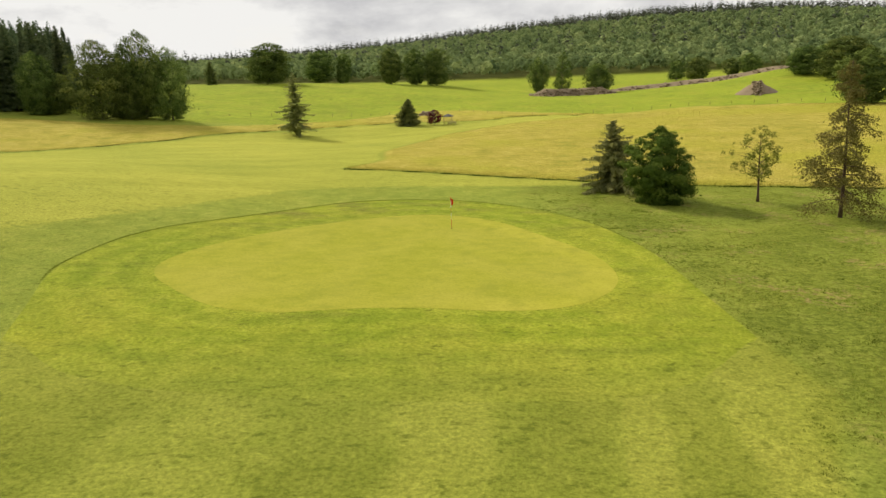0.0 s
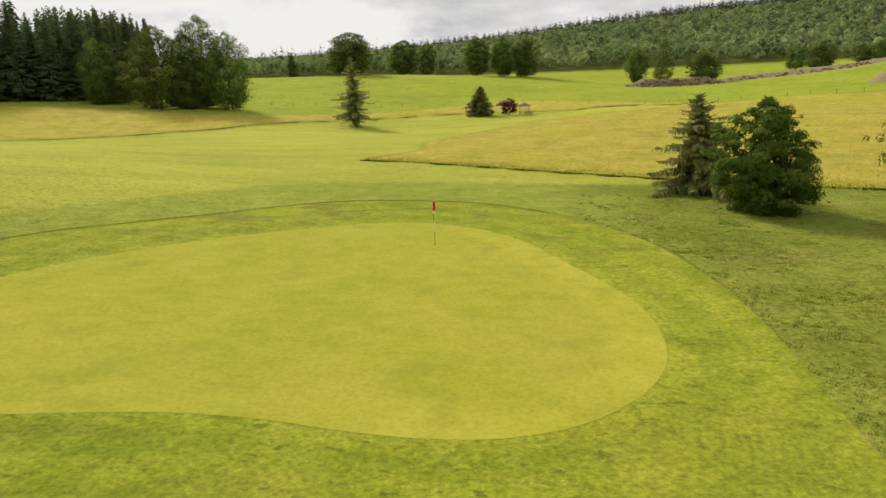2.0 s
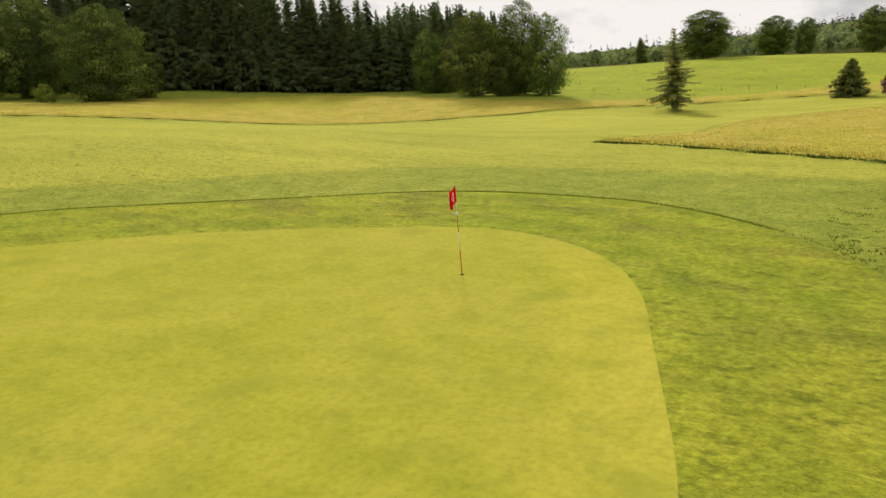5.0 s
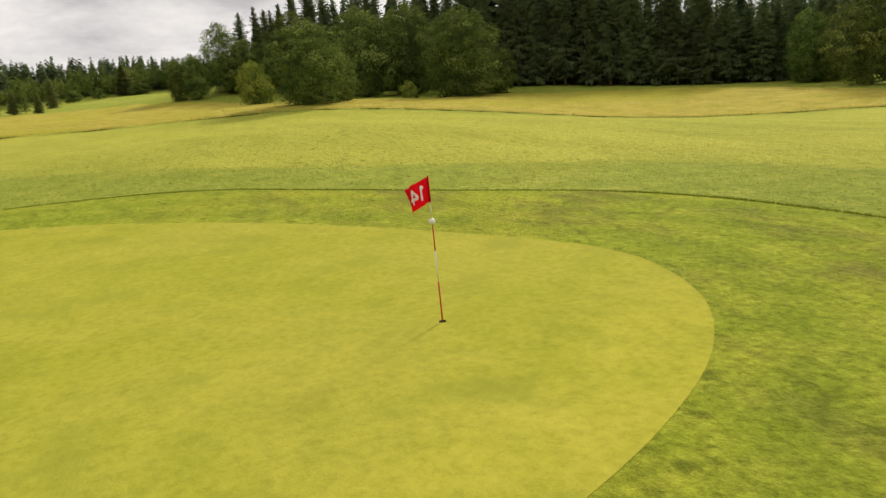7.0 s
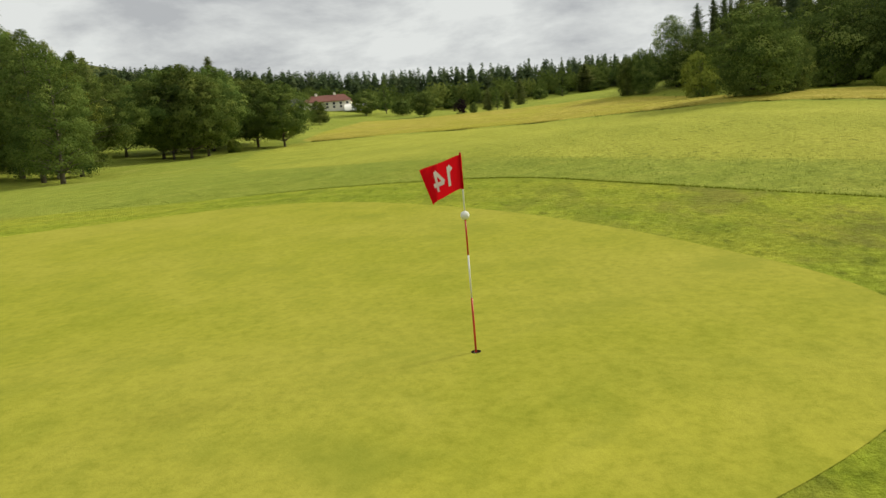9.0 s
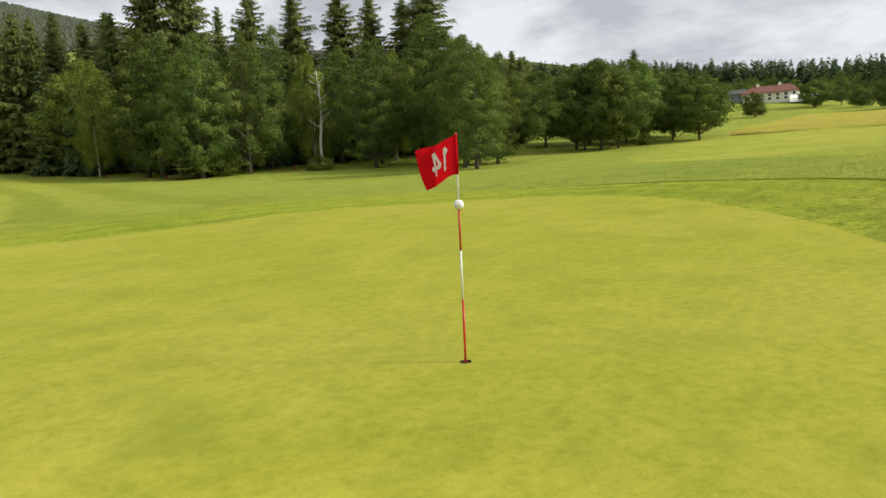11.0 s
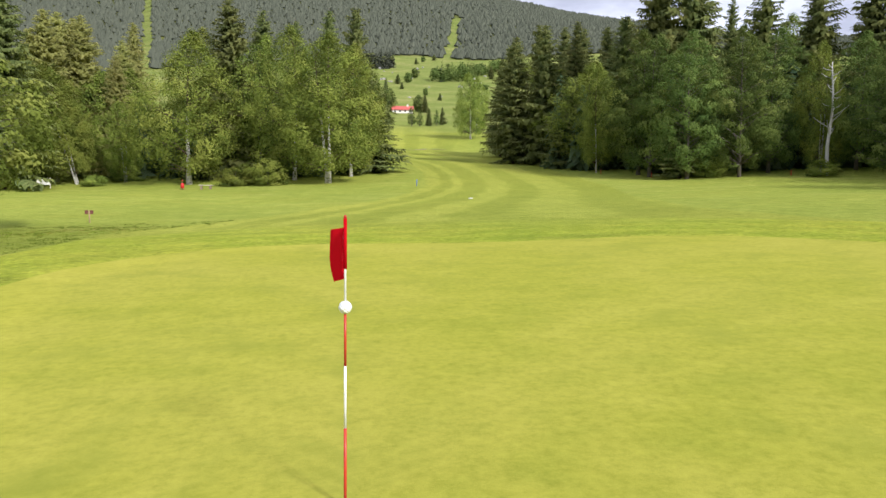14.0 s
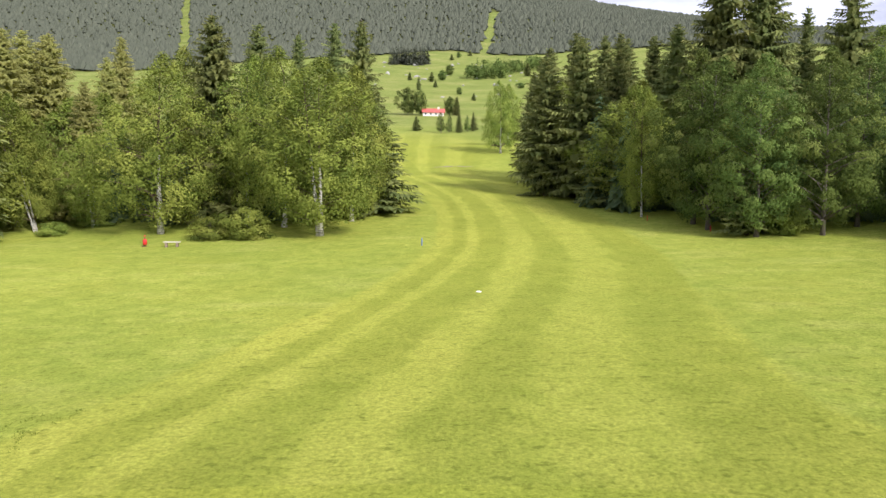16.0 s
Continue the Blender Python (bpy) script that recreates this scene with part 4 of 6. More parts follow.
KINDS = {"ash": ("ash_tree", "small bright green leafy tree beside the mown grass", "tree"), "alder": ("alder_tree", "full-crowned alder at the wood's edge, its leaves darkened for shade", "tree"), "beech": ("beech_tree", "broad dark green beech tree with a dense leafy crown", "tree"), "oak": ("oak_tree", "broad rounded deciduous tree standing on the pasture", "tree"),
    "birch": ("birch_tree", "green birch tree with pale bark and hanging foliage", "tree"), "lime": ("lime_tree", "spreading deciduous park tree over mown grass", "tree"),
    "round": ("round_tree", "small rounded deciduous tree on the grass", "tree"), "poplar": ("poplar_tree", "upright slender green deciduous tree", "tree"),
    "shrub": ("shrub", "low leafy green shrub at the wood's edge", "shrub"), "spring": ("young_tree", "sparse young tree with thin yellow-green leaves", "tree"),
    "maple": ("red_maple", "small dark red leaved maple by the shelter", "tree"), "purple": ("plum_tree", "small round dark purple leaved tree", "tree"),
    "bush": ("leafy_bush", "dense dark green rounded bush growing from the mown grass", "bush"), "sapling": ("sapling", "thin young sapling in the hay meadow", "tree"), "spruce": ("spruce_tree", "dark green conical spruce tree with drooping boughs", "tree"),
    "pale_spruce": ("spruce_tree", "yellowish olive conical spruce with drooping boughs", "tree"), "young_spruce": ("spruce_tree", "young conical spruce standing beside the shelter", "tree"),
    "dark_spruce": ("spruce_tree", "tall dark spruce in the front row of the dense wood", "tree"), "pine": ("larch_tree", "open green larch with gappy drooping boughs on the grass", "tree"), "larch": ("larch_tree", "feathery larch with sparse brownish green drooping branches", "tree"), "dead": ("dead_tree", "bare bleached dead tree at the wood's edge", "tree")}
PROTO = {}
VARIANTS = {"dark_spruce": 4, "pale_spruce": 2, "alder": 4, "beech": 4, "birch": 5, "spruce": 5, "lime": 3, "oak": 3, "round": 3}
STANDARD = {"dark_spruce": (22, 7), "pale_spruce": (20, 8), "alder": (15, 10), "beech": (14, 14), "birch": (15, 10), "spruce": (20, 8), "lime": (12, 11), "oak": (14, 13), "round": (8, 9), "poplar": (12, 7), "shrub": (3, 5)}


def plant(kind, x, y, h, w, group, n):
    """One tree: a new model, or a turned and scaled copy of one of its kind."""
    spread = STANDARD.get(kind, (h, w))
    key = (kind, n % VARIANTS.get(kind, 1)) if kind in STANDARD else (kind, x)
    turn = (n * 2.39996) % 6.2832
    m = Matrix.LocRotScale((x, y, ground_at(x, y) - 0.05), Euler((0, 0, turn)), (w / spread[1], w / spread[1], h / spread[0]))
    if key not in PROTO:
        name, label, cat = KINDS[kind]
        t = thing(name, m, label, cat, group)
        seed = 11 + 7 * key[1] if kind in STANDARD else 5 + n
        if kind == "dead":
            part("trunk", dead_tree_mesh(h, w, seed), DEAD_BARK, t)
        else:
            trunk, crown = {"spruce": conifer_meshes, "larch": larch_meshes, "pine": conifer_meshes, "young_spruce": conifer_meshes, "pale_spruce": conifer_meshes, "dark_spruce": conifer_meshes}.get(kind, broadleaf_meshes)(kind, *spread, int(seed))
            part("trunk", trunk, None, t)
            part("crown", crown, None, t)
        PROTO[key] = t
        return t
    p = PROTO[key]
    s = p.scale
    rel = Matrix.LocRotScale((x, y, ground_at(x, y) - 0.05), Euler((0, 0, turn)), (w / spread[1] / s[0], w / spread[1] / s[1], h / spread[0] / s[2]))
    return tagged(copy_thing(p, rel), group=group)


SOUTH_EAST = [
    ("birch", 45, -86.5, 14.8, 9.6), ("pale_spruce", 38.6, -89.7, 16.0, 6.6), ("pale_spruce", 47.6, -93.3, 22.0, 10.1), ("pale_spruce", 47.9, -99.2, 21.6, 11.5),
    ("pale_spruce", 46.5, -111.1, 19.9, 8.4), ("pale_spruce", 46.2, -115.8, 23.1, 8.7), ("birch", 41.6, -92.4, 14.5, 12.2), ("birch", 39.1, -97, 14.9, 12.5),
    ("birch", 26.8, -81.7, 19.0, 13.1), ("birch", 27.5, -93.2, 20.4, 10.6), ("spruce", 24.1, -90.1, 23.3, 11.5), ("spruce", 22.5, -103.2, 23.5, 9.6),
    ("spruce", 18.9, -110.2, 23.0, 7.8), ("spruce", 13.5, -107.2, 24.2, 8.7), ("spruce", 8.4, -97.9, 23.2, 8.8), ("birch", 20, -89.4, 19.2, 12.3),
    ("birch", 10, -78.3, 17.8, 13.9), ("birch", 14.8, -84.4, 19.6, 11.4), ("birch", 8.1, -87.8, 17.7, 9.4), ("spruce", 7, -94, 14.9, 11.5),
    ("birch", 47.5, -78.1, 14.9, 14.0), ("spruce", 45.2, -76, 24.0, 12.0),
]
for i, row in enumerate(SOUTH_EAST):
    plant(*row, "trees east of the fairway", i)
SOUTH_EAST_MORE = [
    ("pale_spruce", 47.3, -89.7, 21.7, 10.3), ("pale_spruce", 45.1, -94.1, 21.6, 10.6), ("shrub", 20.4, -77.6, 2.3, 5.2), ("shrub", 16.8, -77.8, 3.2, 6.3),
    ("shrub", 38.3, -81.6, 1.5, 4.0), ("shrub", 36.1, -87.3, 1.1, 5.6), ("pale_spruce", 49.3, -89.3, 19.2, 9.0), ("birch", 47.4, -82.3, 16.9, 14.7),
]
for i, row in enumerate(SOUTH_EAST_MORE):
    plant(*row, "trees east of the fairway", i + 3)
SOUTH_WEST_FRONT = [
    ("birch", -14, -182.1, 18.0, 9.5), ("birch", -17, -198.1, 16.5, 9.0), ("spruce", -16.6, -135, 19.0, 7.4), ("spruce", -17.7, -130.9, 21.3, 8.6),
    ("spruce", -18.7, -128.5, 22.5, 9.2), ("birch", -19.3, -117.3, 17.1, 10.6), ("spruce", -23, -99.5, 13.2, 9.3), ("birch", -23.8, -110.5, 15.4, 10.9),
    ("birch", -27.1, -103.6, 16.3, 12.1), ("alder", -27.9, -82.5, 18.3, 9.8), ("spruce", -33.4, -81.5, 7.5, 5.6), ("alder", -35, -85.2, 17.2, 9.2),
    ("alder", -41.5, -77, 17.2, 8.6), ("dead", -44.3, -69.9, 12.0, 3.8), ("alder", -48, -64.1, 15.6, 8.3), ("alder", -50.4, -74.6, 16.1, 8.6),
    ("birch", -56.3, -70.4, 15.4, 8.6), ("alder", -55.1, -61.1, 18.8, 10.5), ("birch", -54.9, -53.2, 14.3, 8.0), ("alder", -36.3, -73.4, 17.3, 8.5),
    ("alder", -28.1, -78.9, 17.3, 9.3), ("alder", -30.5, -73.8, 16.9, 8.9), ("birch", -31.9, -77.2, 14.6, 6.4), ("alder", -38.8, -78.9, 15.8, 7.0),
    ("birch", -45.3, -73.1, 15.2, 6.2), ("alder", -52.4, -68.4, 16.6, 7.4), ("birch", -24.1, -88.9, 14.8, 6.6), ("shrub", -33.4, -74.7, 2.6, 4.4),
    ("shrub", -43.1, -69, 2.0, 3.8),
]
for i, row in enumerate(SOUTH_WEST_FRONT):
    plant(*row, "wood west of the fairway", i)
SOUTH_WEST_FRONT_MORE = [
    ("spruce", -30.2, -75, 7.5, 5.4), ("birch", -25.2, -95.5, 15.2, 11.9),
]
for i, row in enumerate(SOUTH_WEST_FRONT_MORE):
    plant(*row, "wood west of the fairway", i + 3)
SOUTH_WEST_BACK = [
    ("spruce", -16.1, -110.7, 19.8, 8.7), ("spruce", -20.2, -108, 21.9, 10.0), ("spruce", -24.6, -105, 22.1, 8.4), ("spruce", -29.7, -97.4, 21.6, 9.2),
    ("spruce", -33, -92.2, 30.4, 12.4), ("spruce", -36.9, -89.7, 28.6, 10.2), ("spruce", -38.1, -92.3, 25.7, 11.7), ("spruce", -44.5, -96, 23.1, 7.0), ("spruce", -45.8, -88.8, 25.5, 10.5),
    ("spruce", -51.8, -86.7, 24.8, 10.5), ("spruce", -56.2, -81.5, 24.8, 11.5), ("spruce", -60.9, -80.7, 24.2, 9.2), ("spruce", -64, -77.1, 23.1, 10.5),
    ("spruce", -66.7, -74.9, 26.8, 15.5), ("spruce", -23.9, -134.9, 25.5, 9.3), ("spruce", -28.2, -132.1, 24.6, 9.2), ("spruce", -31.4, -129.3, 23.5, 9.1),
    ("spruce", -34.8, -126.4, 23.5, 10.5), ("spruce", -37.5, -123.6, 24.9, 11.9), ("spruce", -108.8, -95.3, 16.1, 9.7), ("spruce", -106.6, -90.3, 16.1, 9.3),
    ("spruce", -84.8, -77.1, 12.5, 7.7), ("birch", -52, -92.3, 20.7, 12.7),
]
for i, row in enumerate(SOUTH_WEST_BACK):
    plant(*row, "tall spruces of the western wood", i)
SOUTH_WEST_BACK_MORE = [
    ("birch", -64.8, -65.9, 16.9, 12.1),
]
for i, row in enumerate(SOUTH_WEST_BACK_MORE):
    plant(*row, "tall spruces of the western wood", i + 3)
WEST = [
    ("lime", -81.6, -65.3, 12.0, 10.5), ("lime", -78.2, -56.8, 12.4, 10.5), ("lime", -76.6, -54.3, 11.4, 8.0), ("lime", -77.5, -52.2, 12.6, 11.0),
    ("lime", -80.5, -51.5, 11.4, 10.0), ("lime", -88.5, -62.0, 13.2, 11.5), ("lime", -90.5, -56.5, 13.0, 11.5), ("lime", -99.0, -58.9, 12.6, 11.5),
    ("lime", -105.0, -56.8, 11.8, 11.5), ("lime", -97.0, -52.5, 10.6, 9.6), ("lime", -93.3, -46.4, 10.2, 9.8), ("spruce", -88.7, -77.8, 15.9, 6.6),
    ("spruce", -87.1, -74.6, 14.6, 6.7), ("spruce", -108.8, -66.7, 15.6, 6.5), ("spruce", -91.2, -80.1, 13.8, 6.6), ("shrub", -85.8, -50.6, 2.0, 2.5),
    ("alder", -46.6, -45.7, 12.6, 8.6), ("alder", -54.2, -54.5, 15.4, 10.0), ("alder", -56.0, -51.5, 13.0, 8.3), ("alder", -55.6, -58.6, 16.6, 10.8),
    ("alder", -50.2, -51.0, 14.4, 8.4), ("spruce", -83.0, -76.3, 14.2, 7.4),
]
for i, row in enumerate(WEST):
    plant(*row, "park trees to the west", i)
WEST_FAR = [
    ("round", -181.5, -77.0, 6.8, 7.6), ("round", -221.6, -76.8, 8.4, 9.6), ("poplar", -231.8, -73.0, 11.8, 5.6), ("round", -218.2, -63.2, 5.6, 7.4),
    ("round", -201.2, -51.8, 7.8, 8.2), ("purple", -184.9, -37.2, 4.5, 4.9), ("round", -182.8, -33.4, 3.3, 2.6), ("spruce", -191.9, -30.7, 6.3, 3.8),
    ("poplar", -192.8, -28.4, 6.3, 3.4), ("round", -274.4, -59.0, 5.1, 9.2), ("spruce", -285.6, -67.7, 9.5, 7.2), ("spruce", -215.4, -24.4, 8.1, 4.4),
    ("round", -250.6, -21.6, 4.2, 6.2), ("poplar", -258.1, -14.2, 4.0, 6.3), ("spruce", -268.9, -6.1, 10.6, 8.9), ("round", -265.1, -1.2, 4.2, 8.7),
    ("spruce", -187.6, -24.9, 5.0, 3.0),
]
for i, row in enumerate(WEST_FAR):
    plant(*row, "trees by the farmhouse", i)
NORTH_WEST = [
    ("beech", -103.0, 22.5, 13.2, 14.2), ("beech", -109.4, 28.8, 8.8, 5.9), ("shrub", -137.0, 19.0, 9.0, 8.6), ("beech", -138.6, 42.0, 18.9, 17.2),
    ("beech", -118.5, 55.5, 17.8, 17.6), ("shrub", -118.1, 43.9, 3.5, 4.3), ("beech", -169.3, 17.4, 16.8, 11.5), ("beech", -165.7, 21.4, 12.9, 11.3),
    ("beech", -162.1, 32.8, 18.9, 16.8), ("beech", -138.9, 52.5, 20.0, 15.2), ("beech", -124.1, 65.6, 9.9, 8.4), ("beech", -164.3, 9.7, 10.5, 7.0),
    ("beech", -165.5, 6.1, 8.9, 5.6), ("beech", -74.5, 109.5, 17.2, 13.8), ("beech", -68.0, 116.5, 19.6, 11.6), ("beech", -61.5, 115.0, 16.4, 9.8), ("beech", -71.5, 115.0, 15.8, 11.0),
    ("beech", -69.5, 112.0, 10.5, 8.0), ("beech", -90.0, 113.0, 14.0, 9.4), ("beech", -88.5, 116.6, 9.9, 10.2), ("beech", -102.4, 128.7, 9.5, 13.8),
    ("sapling", -119.5, 112.0, 3.6, 1.9),
]
for i, row in enumerate(NORTH_WEST):
    plant(*row, "trees before the spruce wood", i)
NORTH_FAR = [
    ("oak", -65.8, 223.2, 15.3, 19.0), ("spruce", -89.9, 232.0, 9.0, 6.1), ("oak", -51.1, 249.8, 13.4, 14.8), ("oak", -42.3, 253.2, 12.3, 8.2),
    ("oak", -23.1, 256.3, 15.1, 11.6), ("oak", -12.8, 258.9, 15.2, 10.7), ("oak", -4.2, 259.2, 15.6, 12.6), ("round", 35.2, 233.0, 14.5, 7.6),
    ("poplar", 44.6, 235.7, 16.4, 9.1), ("round", 56.8, 226.4, 11.7, 12.0), ("pine", -30.8, 99.9, 12.8, 10.4), ("young_spruce", -8.9, 117.4, 6.1, 6.6),
    ("maple", -3.2, 116.6, 3.6, 4.0), ("pine", 14.1, 15.6, 6.2, 7.0), ("bush", 16.4, 8.8, 6.2, 6.1), ("spring", 23.9, 8.6, 6.2, 3.5),
    ("larch", 26.6, 1.7, 10.6, 6.4), ("oak", 110.4, 180.8, 9.2, 11.6), ("oak", 114.2, 165.4, 12.3, 17.2), ("oak", 86.0, 103.3, 11.8, 13.7),
    ("oak", 118.8, 179.9, 9.9, 14.2), ("round", 96.8, 238.2, 9.5, 12.0),
]
for i, row in enumerate(NORTH_FAR):
    plant(*row, "trees on the northern pasture", i)
NORTH_FAR_MORE = [
    ("round", 93.0, 250.0, 8.5, 8.9), ("round", 126.0, 259.3, 9.1, 10.5), ("round", 116.5, 252.3, 7.7, 7.7),
]
for i, row in enumerate(NORTH_FAR_MORE):
    plant(*row, "trees on the northern pasture", i + 3)
leaning = plant("birch", 41.1, -83.6, 15.5, 8.0, "trees east of the fairway", 6)
foot = Matrix.Translation(leaning.matrix_basis.translation)
leaning.matrix_basis = foot @ Matrix.Rotation(radians(15), 4, "Y") @ foot.inverted() @ leaning.matrix_basis
plant("birch", 46.4, -82.9, 11.5, 8.5, "trees east of the fairway", 8)
plant("birch", 36.4, -86.3, 10.5, 6.5, "trees east of the fairway", 9)
tagged(leaning, "birch with a leaning white trunk and green foliage", "tree")
plant("ash", 19.3, -26.9, 8.6, 7.0, "", 2)

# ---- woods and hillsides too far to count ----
# far greens, greyer and bluer than the near ones: distance haze put into the colour
CONE_HAZE_GREEN = leaf_material("hazed_hillside_spruce", (0.058, 0.066, 0.047), (0.094, 0.104, 0.072), (0.135, 0.143, 0.098), 0.15)
MOUNTAIN_HAZE_GREEN = leaf_material("hazed_mountain_spruce", (0.088, 0.098, 0.070), (0.118, 0.128, 0.092), (0.156, 0.164, 0.115), 0.22)
HILL_HAZE_LEAF = leaf_material("hazed_hillside_leaves", (0.090, 0.145, 0.065), (0.255, 0.345, 0.135), (0.460, 0.540, 0.220), 0.28)


def coarse_spruce(h, w, whorls, k, r, slim=0.26):
    """A light model of a spruce: hanging three-cornered boughs set loosely up the stem."""
    v = []
    for i in range(whorls * k):
        u = 0.03 + 0.95 * ((i + r.rand()) / (whorls * k)) ** 1.1
        a = i * 2.399963 + r.normal() * 0.3
        ln = (0.5 * w * (1 - u) ** 0.68 + 0.03 * w) * (0.6 + 0.6 * r.rand())
        o, s = np.array([math.cos(a), math.sin(a), 0]), np.array([-math.sin(a), math.cos(a), 0])
        z = np.array([0, 0, u * h])
        tip = z + o * ln - np.array([0, 0, ln * (0.35 + 0.55 * r.rand())])
        mid = z + o * ln * 0.55
        wd = ln * slim + 0.12
        v += [z, mid + s * wd - np.array([0, 0, (0.15 + 0.4 * r.rand()) * ln]), tip, z, tip, mid - s * wd - np.array([0, 0, (0.15 + 0.4 * r.rand()) * ln])]
    return np.array(v)


def coarse_crown(h, w, n, r):
    """A light model of a leafy crown: small leaf patches over a few rounded lobes."""
    m = 5
    lobe = np.stack([np.cos(np.arange(m) * 2.4) * w * 0.20, np.sin(np.arange(m) * 2.4) * w * 0.20, h * (0.34 + 0.36 * np.arange(m) / m)], 1) + r.normal(size=(m, 3)) * 0.05 * w
    lobe[-1, :2] *= 0.3
    i = r.randint(m, size=n)
    d = r.normal(size=(n, 3))
    d[:, 2] = d[:, 2] * 0.9 + 0.3
    d /= np.linalg.norm(d, axis=1, keepdims=True)
    p = lobe[i] + d * np.array([w * 0.30, w * 0.30, h * 0.24]) * (0.9 + 0.15 * r.rand(n))[:, None]
    v, f = leaf_tris(p, d + r.normal(size=d.shape) * 0.2, np.full(n, w * 1.15 / n**0.5), r)
    return v


def far_crown(h, w, n, r):
    """A far leafy crown: rows of small leaf patches laid over two or three uneven domes."""
    m = 3
    lobe = np.stack([np.cos(np.arange(m) * 2.1) * w * 0.17, np.sin(np.arange(m) * 2.1) * w * 0.17, h * np.array([0.42, 0.52, 0.66])], 1) + r.normal(size=(m, 3)) * 0.06 * w
    i = r.randint(m, size=n)
    d = r.normal(size=(n, 3))
    d[:, 2] = np.abs(d[:, 2]) * 0.9 - 0.12
    d /= np.linalg.norm(d, axis=1, keepdims=True)
    p = lobe[i] + d * np.array([w * 0.32, w * 0.32, h * 0.26]) * (0.92 + 0.14 * r.rand(n))[:, None]
    v, f = leaf_tris(p, d + r.normal(size=d.shape) * 0.12 + np.array([0, 0, 0.1]), np.full(n, w * 1.25 / n**0.5), r)
    return v


def cone_tree(h, w, r):
    """A far spruce: one ragged cone on an uneven rim."""
    n = 5
    rim = [np.array([math.cos(6.2832 * i / n) * w / 2, math.sin(6.2832 * i / n) * w / 2, h * 0.1]) * (0.7 + 0.6 * r.rand()) for i in range(n)]
    tip = np.array([r.normal() * 0.05 * w, r.normal() * 0.05 * w, h])
    return np.array([p for i in range(n) for p in (rim[i], rim[(i + 1) % n], tip)])


def spread_out(name, models, x, y, scale, mat, label, category, seed, vary=0.17):
    """One mesh of many turned and scaled models."""
    r = rng(seed)
    z = land(x, y) - 0.1
    out = []
    pick, turn, wide = r.randint(len(models), size=len(x)), r.rand(len(x)) * 6.2832, 0.85 + 0.3 * r.rand(len(x))
    for i in range(len(x)):
        m = models[pick[i]]
        c, s = math.cos(turn[i]), math.sin(turn[i])
        q = np.empty_like(m)
        k = scale[i] * wide[i]
        q[:, 0], q[:, 1], q[:, 2] = (m[:, 0] * c - m[:, 1] * s) * k + x[i], (m[:, 0] * s + m[:, 1] * c) * k + y[i], m[:, 2] * scale[i] + z[i]
        out.append(q)
    v = np.concatenate(out)
    me = raw_mesh(name, v, np.arange(len(v)).reshape(-1, 3), mat)
    give(me, "tone", np.repeat(vary * r.normal(size=len(x)), [len(models[k]) for k in pick]))
    ob = new(name, me)
    return tagged(ob, label, category, kind="stuff")


def scatter(x0, x1, y0, y1, step, seed):
    r = rng(seed)
    x, y = np.meshgrid(np.arange(x0, x1, step), np.arange(y0, y1, step))
    x, y = x.ravel() + (r.rand(x.size) - 0.5) * step * 1.5, y.ravel() + (r.rand(y.size) - 0.5) * step * 1.5
    return x, y, r


def wood_height(x, y):
    """How tall the north-west wood stands, against the usual spruce."""
    north = np.clip((np.asarray(y) - 101) / 12, 0, 1)
    return np.interp(x, [-255, -212, -183, -157, -130, -114], [0.44, 0.62, 0.88, 1.22, 1.38, 1.22]) * (1 - north) + 0.87 * north


WOOD_NW = np.array([(-93, 131), (-100, 119), (-108, 109), (-116, 104), (-126.5, 96), (-138, 84.5), (-150, 68), (-160, 50), (-175, 34), (-192, 24), (-300, 30), (-300, 230), (-160, 235), (-112, 186)])
x, y, r = scatter(-300, -90, 20, 236, 4.0, 21)
d = inside(x, y, WOOD_NW)
keep = (d > 3.2) & ((d < 17) | ((d < 28) & (r.rand(len(x)) < 0.4)))
x, y = x[keep], y[keep]
tall = (0.80 + 0.30 * rng(5).rand(len(x))) * wood_height(x, y)
edge = d[keep] < 9.0
spread_out("spruce_wood_edge", [coarse_spruce(22, 6.4, 42, 11, rng(131 + i), 0.15) for i in range(4)], x[edge], y[edge], tall[edge], SPRUCE_SHADED, "front trees of the dense spruce wood", "wood", 122)
x, y, tall = x[~edge], y[~edge], tall[~edge] * 1.08
r = rng(77)
front, run = WOOD_NW[:10], np.hypot(*np.diff(WOOD_NW[:10], axis=0).T)
n = 0
for q in np.arange(1.0, run.sum(), 3.3):
    i = min(int(np.searchsorted(np.cumsum(run), q)), len(run) - 1)
    f = 1 - (np.cumsum(run)[i] - q) / run[i]
    fx, fy = front[i] + (front[i + 1] - front[i]) * f + r.normal(size=2) * 0.9
    size = 22 * (0.84 + 0.26 * r.rand()) * float(wood_height(fx, fy))
    plant("dark_spruce", round(float(fx), 2), round(float(fy), 2), size, 6.6 + 1.6 * r.rand(), "front row of the spruce wood", n)
    n += 1
spread_out("spruce_wood", [coarse_spruce(22, 8.6, 18, 8, rng(31 + i), 0.30) for i in range(5)], x, y, tall, SPRUCE_SHADED, "dense dark spruce wood behind the hay meadow", "wood", 22)

